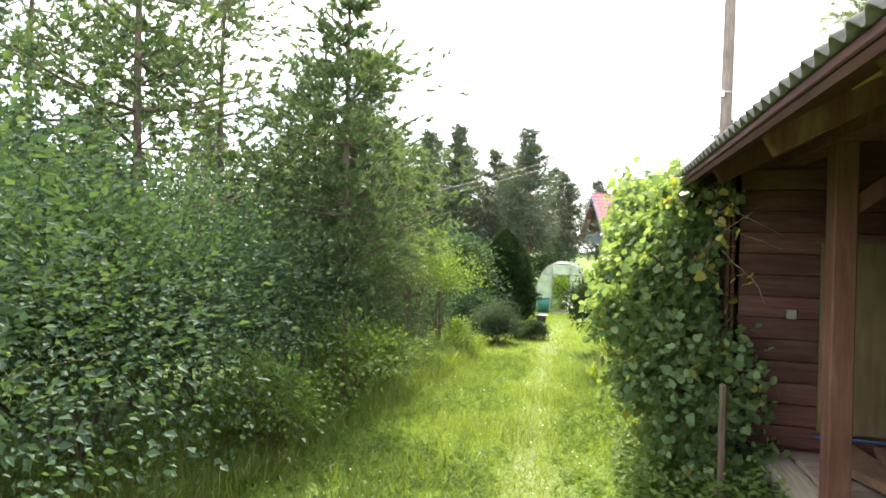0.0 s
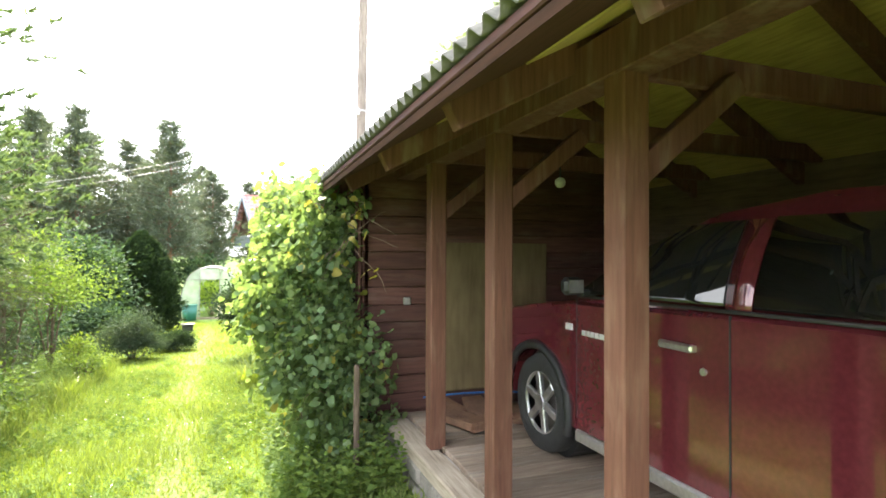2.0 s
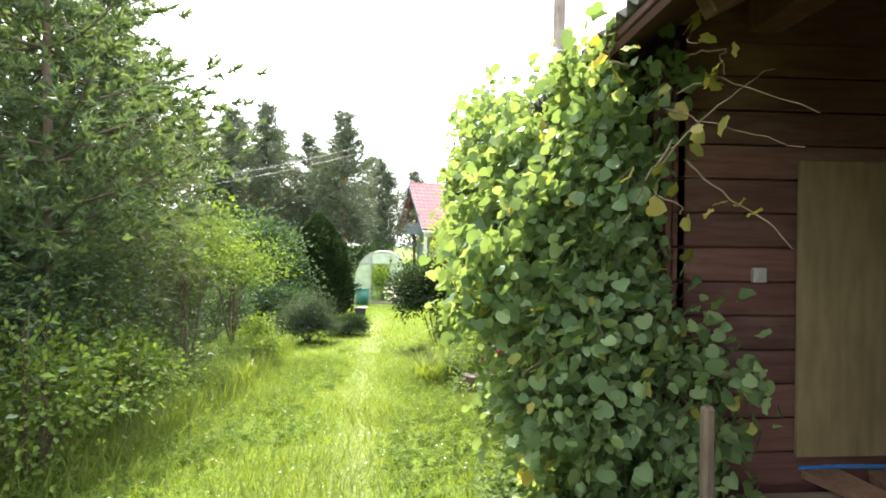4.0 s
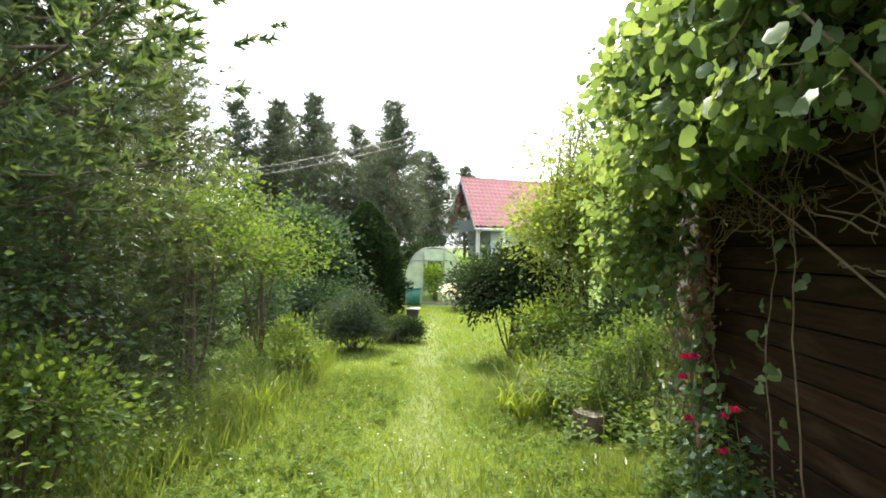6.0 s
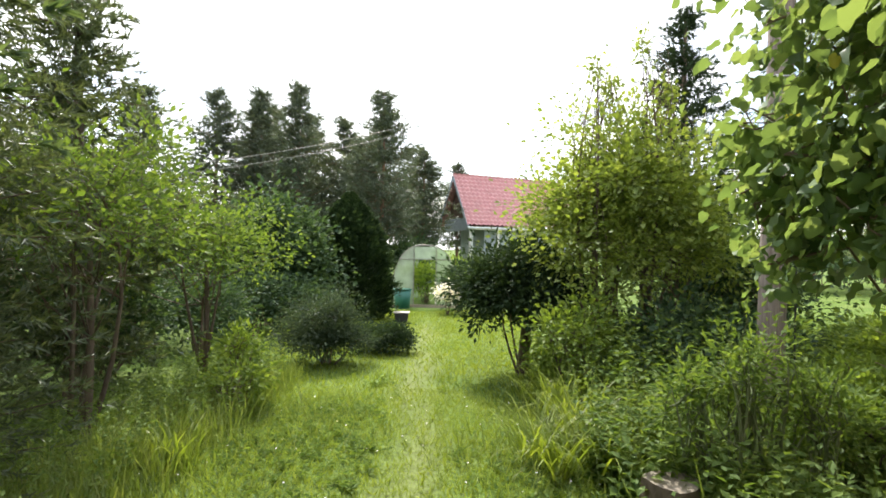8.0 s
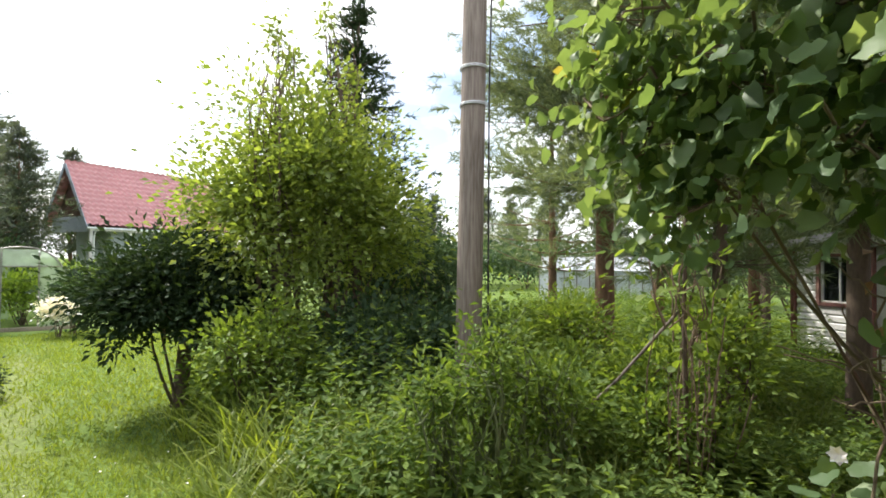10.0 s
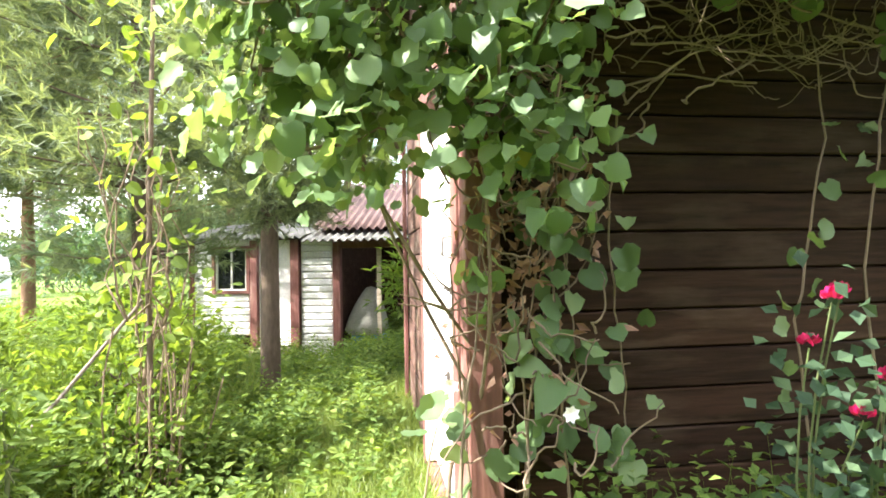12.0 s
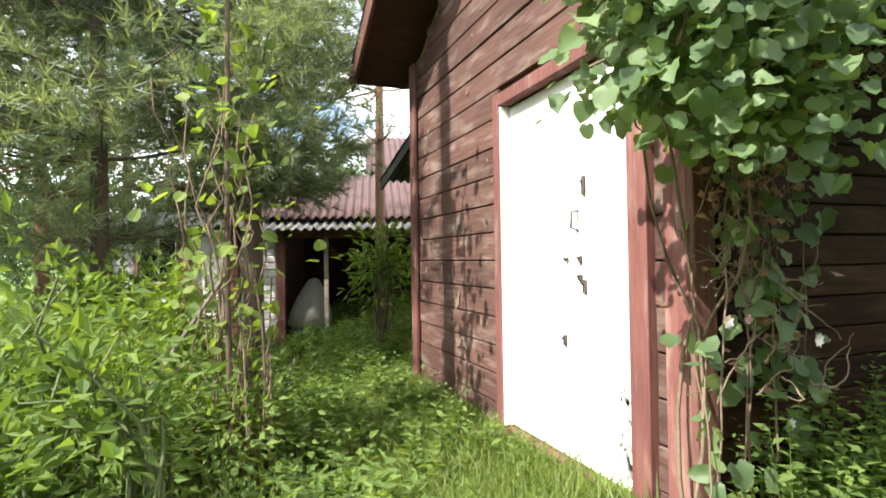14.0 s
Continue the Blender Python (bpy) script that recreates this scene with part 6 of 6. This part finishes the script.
def build_greenhouse():
    x0, y0, z0, r, ln = -1.25, 25.4, gzf(-1.2, 25.6), 1.2, 4.0
    a = np.linspace(0, np.pi, 25)
    prof = np.stack([x0 - r * np.sign(np.cos(a)) * np.abs(np.cos(a)) ** 0.75, z0 + 2.26 * np.sin(a) ** 0.8], 1)
    m = len(a)
    V = np.concatenate([np.stack([prof[:, 0], np.full(m, yy), prof[:, 1]], 1) for yy in (y0, y0 + ln)])
    i = np.arange(m - 1)
    part_np("cover", mesh_np("cover", V, np.stack([i, i + 1, i + m + 1, i + m], 1), POLYCARB, True), gh, "milky polycarbonate cover")
    for yy in (y0, y0 + ln):
        for lo, hi in ((-9, -0.4), (0.4, 9)):
            pts = [p for p in prof if lo <= p[0] - x0 <= hi]
            edge = -0.4 if hi < 0 else 0.4
            top = z0 + 2.26 * math.sin(math.acos((abs(edge) / r) ** (1 / 0.75))) ** 0.8
            pts = pts + [(x0 + edge, top), (x0 + edge, z0)] if hi < 0 else [(x0 + edge, z0), (x0 + edge, top)] + pts
            bm = bmesh.new()
            bm.faces.new([bm.verts.new((p[0], yy, p[1])) for p in pts])
            part("end_panel", bm, POLYCARB, gh)
    part("transom_panel", boxed(x0 - 0.38, x0 + 0.38, y0 - 0.004, y0 + 0.004, z0 + 1.75, z0 + 2.2, 0), POLYCARB, gh)
    for yy in np.linspace(y0, y0 + ln, 5):
        V, F = tubes([(np.stack([prof[:, 0], np.full(m, yy - 0.012), prof[:, 1]], 1), 0.018, 0.018)], 5)
        part_np("hoop", mesh_np("hoop", V, F, METAL, True), gh)
    for xx in (x0 - 0.4, x0 + 0.4):
        part("door_post", boxed(xx - 0.02, xx + 0.02, y0 - 0.03, y0 + 0.01, z0, z0 + 2.12), METAL, gh)
    part("transom", boxed(x0 - 0.9, x0 + 0.9, y0 - 0.032, y0 - 0.006, z0 + 1.72, z0 + 1.76), METAL, gh)
    part("base_rail", boxed(x0 - r, x0 + r, y0 - 0.05, y0 + 0.02, z0 - 0.05, z0 + 0.12), WOOD_SILL, gh)


build_greenhouse()


# ---- house with the red roof ----
def build_house():
    at = Vector((1.0, 42.6, -1.4))
    h = thing("house", "grey wooden house with a red metal-tile roof and porch", "house", tuple(at))
    m = Matrix.Translation(at) @ Matrix.Rotation(radians(24), 4, "Z")
    L, W, ze, zr = 9.5, 5.0, 3.95, 7.55

    def bx(name, x0, x1, y0, y1, z0, z1, mat, parent=h, label=""):
        return part(name, boxed(x0, x1, y0, y1, z0, z1, 0.01, m), mat, parent, label)
    wall = bx("wall", 1.8, L - 0.4, 0.9, W - 0.3, -0.5, ze, GREY_BLUE)
    # gable wall
    bm = bmesh.new()
    for xx in (0.5, 0.6):
        bm.faces.new([bm.verts.new(m @ Vector(c)) for c in ((xx, 0.3, ze - 0.1), (xx, W - 0.3, ze - 0.1), (xx, W / 2, zr - 0.25))])
    part("gable", bm, WOOD_GABLE, h)
    bx("balcony_rail", 0.35, 0.42, 0.5, W - 0.5, ze - 0.35, ze + 0.55, GREY_BLUE, h, "grey-blue boarded balcony rail")
    bx("porch_beam", 0.3, L - 0.3, 0.25, 0.45, ze - 0.3, ze - 0.1, WHITE_SIDING)
    for u in (0.4, 2.6, 4.8, 7.0, 9.0):
        bx("porch_post", u - 0.08, u + 0.08, 0.27, 0.43, -0.5, ze - 0.3, WHITE_SIDING)
    for u in (3.0, 5.6, 7.6):
        w = bx("window", u, u + 0.9, 0.86, 0.9, 1.3, 2.6, WHITE_SIDING)
        bx("pane", u + 0.08, u + 0.82, 0.845, 0.858, 1.38, 2.52, CAR_GLASS, w)
    # stepped metal tiles on both slopes
    for side in (0, 1):
        nu, nv = 110, 64
        u = np.linspace(0, L, nu)
        v = np.linspace(0, 1, nv)
        U, Vv = np.meshgrid(u, v)
        course = (Vv * 13) % 1.0
        lift = 0.1 * np.abs(np.sin(U * math.pi / 0.36)) + 0.14 * (1 - course)
        yy = Vv * (W / 2 + 0.02) if side == 0 else W - Vv * (W / 2 + 0.02)
        zz = ze - 0.15 + Vv * (zr - ze + 0.15) + lift
        P = np.stack([U, yy, zz], -1).reshape(-1, 3)
        M = np.array(m)
        P = P @ M[:3, :3].T + M[:3, 3]
        i = (np.arange(nv - 1)[:, None] * nu + np.arange(nu - 1)[None]).ravel()
        part_np("roof_slope", mesh_np("roof_slope", P, np.stack([i, i + 1, i + nu + 1, i + nu], 1), TILE_RED), h, "red metal tiles in courses")
    for y0, y1 in ((0.0, W / 2), (W, W / 2)):
        p, q = m @ Vector((0.02, y0, ze - 0.2)), m @ Vector((0.02, y1, zr - 0.05))
        part("verge_board", beam(p, q, 0.04, 0.22), GREY_BLUE, h)
    bx("gutter", 0.0, L, -0.1, 0.0, ze - 0.2, ze - 0.1, WHITE_METAL)
    V, F = tubes([(np.array([m @ Vector(c) for c in ((0.5, -0.05, ze - 0.2), (0.5, 0.2, ze - 0.6), (0.5, 0.22, -0.4))]), 0.05, 0.05)], 8)
    part_np("downpipe", mesh_np("downpipe", V, F, WHITE_METAL, True), h)


build_house()

# neighbour's house behind the hedge
nb = thing("neighbour_house", "pale brick house half hidden behind the hedge", "house", (-17, 24, -1.2))
part("wall", boxed(-21, -17.2, 24, 30, -1.6, 2.6, 0.02), plain("pale_brick", (0.5, 0.3, 0.24), (0.4, 0.24, 0.19), 0.85), nb)
part_np("roof", mesh_np("roof", [(-21.4, 23.5, 2.5), (-16.9, 23.5, 2.5), (-16.9, 27, 4.4), (-21.4, 27, 4.4), (-21.4, 30.5, 2.5), (-16.9, 30.5, 2.5)], [(0, 1, 2, 3), (3, 2, 5, 4)], SHED_ROOF), nb)


# ---- white sided shed ----
def build_shed():
    s = thing("shed", "white sided shed with red trim and an open bay", "shed", (8.3, 8.6, -0.9))
    x, zf = 7.6, -0.9

    def siding(y0, y1, z0, z1, label="white horizontal siding"):
        w = part("front_wall", boxed(x + 0.06, x + 0.12, y0, y1, z0, z1, 0), WHITE_SIDING, s, label)
        z = z0
        while z < z1 - 0.05:
            part("plank", boxed(x + 0.02, x + 0.06, y0 + 0.003, y1 - 0.003, z, z + 0.098, 0.018), WHITE_SIDING, w)
            z += 0.101
        return w
    # lit room on short feet, with its window
    siding(9.605, 10.5, -0.42, 0.2)
    siding(10.2, 10.5, 0.2, 1.0)
    siding(9.605, 10.155, 0.92, 1.0)
    for y in (9.7, 10.42):
        part("foot", boxed(x + 0.05, x + 0.13, y - 0.04, y + 0.04, zf - 0.1, -0.425), WOOD_DARK_SHADED, s)
    win = part("window", boxed(x + 0.05, x + 0.07, 9.68, 10.12, 0.27, 0.86, 0), CAR_GLASS, s, "window with red frame")
    for y0, y1, z0, z1 in ((9.605, 9.655, 0.2, 0.92), (10.15, 10.2, 0.2, 0.92), (9.657, 10.148, 0.2, 0.25), (9.657, 10.148, 0.88, 0.92)):
        part("frame", boxed(x - 0.005, x + 0.055, y0, y1, z0, z1, 0.004), WOOD_TRIM, win, "red painted window frame")
    for y0, y1, z0, z1 in ((9.657, 9.68, 0.252, 0.878), (10.125, 10.148, 0.252, 0.878), (9.682, 10.123, 0.252, 0.275), (9.89, 9.91, 0.277, 0.876)):
        part("sash", boxed(x + 0.02, x + 0.045, y0, y1, z0, z1, 0.002), WHITE_DOOR, win)
    part("panel_wall", boxed(x + 0.06, x + 0.1, 8.98, 9.48, -0.58, 1.0, 0.003), WHITE_SIDING, s, "smooth pale panel door")
    siding(8.32, 8.82, zf, 1.0)
    for y, w, z0 in ((10.53, 0.05, -0.45), (9.535, 0.11, zf), (8.9, 0.13, zf), (8.26, 0.11, zf)):
        part("post", boxed(x - 0.02, x + 0.1, y - w / 2, y + w / 2, z0 - 0.1, 1.0), WOOD_TRIM, s, "red-brown painted post")
    part("bay_post", boxed(x, x + 0.06, 7.6, 7.66, zf - 0.1, 0.98), WOOD_SILL, s, "thin bare wooden post")
    part("eave_post", boxed(x - 0.22, x - 0.12, 10.78, 10.88, zf - 0.2, 0.98), BARK, s, "rough log post under the eave")
    part("bay_beam", boxed(x, x + 0.1, 5.2, 8.2, 0.86, 0.98), WOOD_RED, s)
    part("step", boxed(x - 0.25, x + 0.04, 8.98, 9.5, -0.72, -0.6), WOOD_SILL, s)
    part("back_wall", boxed(9.9, 10.0, 5.0, 10.6, -1.3, 1.9, 0), WOOD_DARK_SHADED, s)
    part("end_wall", boxed(x + 0.12, 9.9, 5.0, 5.1, -1.3, 1.3, 0), WOOD_DARK_SHADED, s)
    part("end_wall", boxed(x + 0.12, 9.9, 10.45, 10.5, -1.3, 1.1, 0), WHITE_SIDING, s)
    part("partition", boxed(x + 0.12, 9.9, 8.22, 8.28, -1.3, 1.25, 0), WOOD_DARK_SHADED, s)
    corrugated("eave_sheet", x - 0.3, 0.97, x + 0.25, 1.13, 5.0, 8.7, 0.12, 0.022, CEMENT, s, "dark grey lower roof sheet")
    corrugated("eave_sheet", x - 0.14, 1.03, 9.9, 1.42, 8.71, 10.95, 0.12, 0.022, CEMENT, s, "dark mossy roof sheet")
    corrugated("roof", x - 0.02, 1.15, 9.75, 2.1, 5.0, 8.62, 0.12, 0.024, SHED_ROOF, s, "faded reddish corrugated roof")
    corrugated("roof", 9.7, 2.15, 11.6, 3.2, 4.6, 7.1, 0.12, 0.024, SHED_ROOF, s, "higher reddish roof behind")
    part("upper_wall", boxed(9.9, 11.5, 6.9, 6.98, -1.3, 2.2, 0), WOOD_DARK_SHADED, s)
    s.matrix_basis = Matrix.Translation((7.6, 8.6, 0)) @ Matrix.Rotation(radians(-SHED_TURN), 4, "Z") @ Matrix.Translation((-7.6, -8.6, 0)) @ s.matrix_basis


SHED_TURN = 14.0
build_shed()
bx, by = 7.75, 7.95
barrel = thing("barrel", "blue plastic barrel in the shed's open bay", "barrel", (bx, by, -0.95), "barrels")
bm = bmesh.new()
bmesh.ops.create_cone(bm, cap_ends=True, segments=20, radius1=0.13, radius2=0.13, depth=0.5, matrix=pose(bx, by, -0.7))
part("drum", bm, BLUE, barrel, "", True)
for z in (-0.5, -0.7):
    V, F = tubes([(np.stack([bx + 0.133 * np.cos(np.linspace(0, 6.2832, 21)), by + 0.133 * np.sin(np.linspace(0, 6.2832, 21)), np.full(21, z)], 1), 0.012, 0.012)], 5)
    part_np("rib", mesh_np("rib", V, F, BLUE, True), barrel)
copy_thing(barrel, pose(bx - 0.02, by - 0.3, -0.95))
# a pale sack slumped on the barrels
a = np.linspace(0, 2 * np.pi, 25)[:-1]
V = np.concatenate([np.stack([bx + k * 0.2 * (1 + 0.08 * np.sin(3 * a + h * 5)) * np.cos(a), by - 0.1 - 0.1 * h + k * 0.29 * (1 + 0.1 * np.sin(4 * a + h * 3)) * np.sin(a), np.full(24, -0.44 + h)], 1) for k, h in ((0.85, 0.0), (1.08, 0.08), (0.95, 0.25), (0.68, 0.45), (0.4, 0.62), (0.22, 0.7), (0.01, 0.72))])
F = np.concatenate([np.stack([np.arange(24) + o, (np.arange(24) + 1) % 24 + o, (np.arange(24) + 1) % 24 + o + 24, np.arange(24) + o + 24], 1) for o in range(0, 144, 24)])
tagged(part_np("sack", mesh_np("sack", V, F, TARP, True)), "pale full sack slumped on blue barrels", "sack")


# ---- low greenhouse far off ----
def low_greenhouse():
    """Long low greenhouse: whitish sheet roof in panels over a pale wall, bright gutter between."""
    a, b = Vector((15.4, 22.49, 0)), Vector((18.07, 18.96, 0))
    u = (b - a).normalized()
    w = Vector((-u.y, u.x, 0)) * (1 if (Vector((-u.y, u.x, 0)).dot(a)) > 0 else -1)
    zg = gzf(a.x, a.y) - 0.1
    top, mid = 0.99, 0.43999999999999995
    e = thing("low_greenhouse", "long low greenhouse with whitish sheet panels beyond the weeds", "greenhouse", (a.x, a.y, zg))
    n = 9
    step = (b - a) / n
    for k in range(n):
        p, q = a + step * (k + 0.015), a + step * (k + 0.985)
        for nm, c0, c1, z0, z1 in (("roof_panel", 0.0, 0.9, mid + 0.03, top), ("wall_panel", 0.0, 0.0, zg, mid - 0.04)):
            bm = bmesh.new()
            lo = [p + w * c0, q + w * c0, q + w * c1, p + w * c1]
            zs = (z0, z0, z1, z1)
            f = bm.faces.new([bm.verts.new((s.x, s.y, z)) for s, z in zip(lo, zs)])
            bmesh.ops.solidify(bm, geom=[f], thickness=0.02)
            part(nm, bm, FILM_WHITE, e)
        V, F = tubes([(np.array([tuple(p + Vector((0, 0, zg))), tuple(p + Vector((0, 0, mid)))]), 0.025, 0.025), (np.array([tuple(p + Vector((0, 0, mid))), tuple(p + w * 0.9 + Vector((0, 0, top)))]), 0.02, 0.02)], 5)
        part_np("rib", mesh_np("rib", V, F, METAL), e)
    V, F = tubes([(np.array([tuple(a - w * 0.04 + Vector((0, 0, mid))), tuple(b - w * 0.04 + Vector((0, 0, mid)))]), 0.05, 0.05)], 8)
    part_np("gutter", mesh_np("gutter", V, F, WHITE_METAL, True), e, "bright white gutter")
    V, F = tubes([(np.array([tuple(a + w * 0.9 + Vector((0, 0, top))), tuple(b + w * 0.9 + Vector((0, 0, top)))]), 0.03, 0.03)], 6)
    part_np("ridge", mesh_np("ridge", V, F, METAL, True), e)
    bm = bmesh.new()
    f = bm.faces.new([bm.verts.new((s.x, s.y, z)) for s, z in ((a + w * 0.93, zg), (b + w * 0.93, zg), (b + w * 0.93, top - 0.02), (a + w * 0.93, top - 0.02))])
    bmesh.ops.solidify(bm, geom=[f], thickness=0.02)
    part("back_wall", bm, FILM_WHITE, e)


FILM_WHITE = plain("whitish_film", (0.72, 0.75, 0.8), (0.58, 0.61, 0.66), 0.35, 0, 3.0, 0.1)
low_greenhouse()

# ---- stones under the carport sill ----
found = part("foundation", boxed(1.2, 1.3, -4.4, 4.1, -0.5, FLOOR - 0.112, 0), CONCRETE, garage, "rough stone footing")
y = 0.2
while y < 4.0:
    w = rng.uniform(0.14, 0.26)
    for zb, hh in ((-0.12, 0.14), (0.035, 0.135)):
        bm = boxed(1.14 + rng.uniform(-0.015, 0.015), 1.21, y, y + w - 0.012, zb, zb + hh, 0.025)
        part("stone", bm, STONE, found)
    y += w
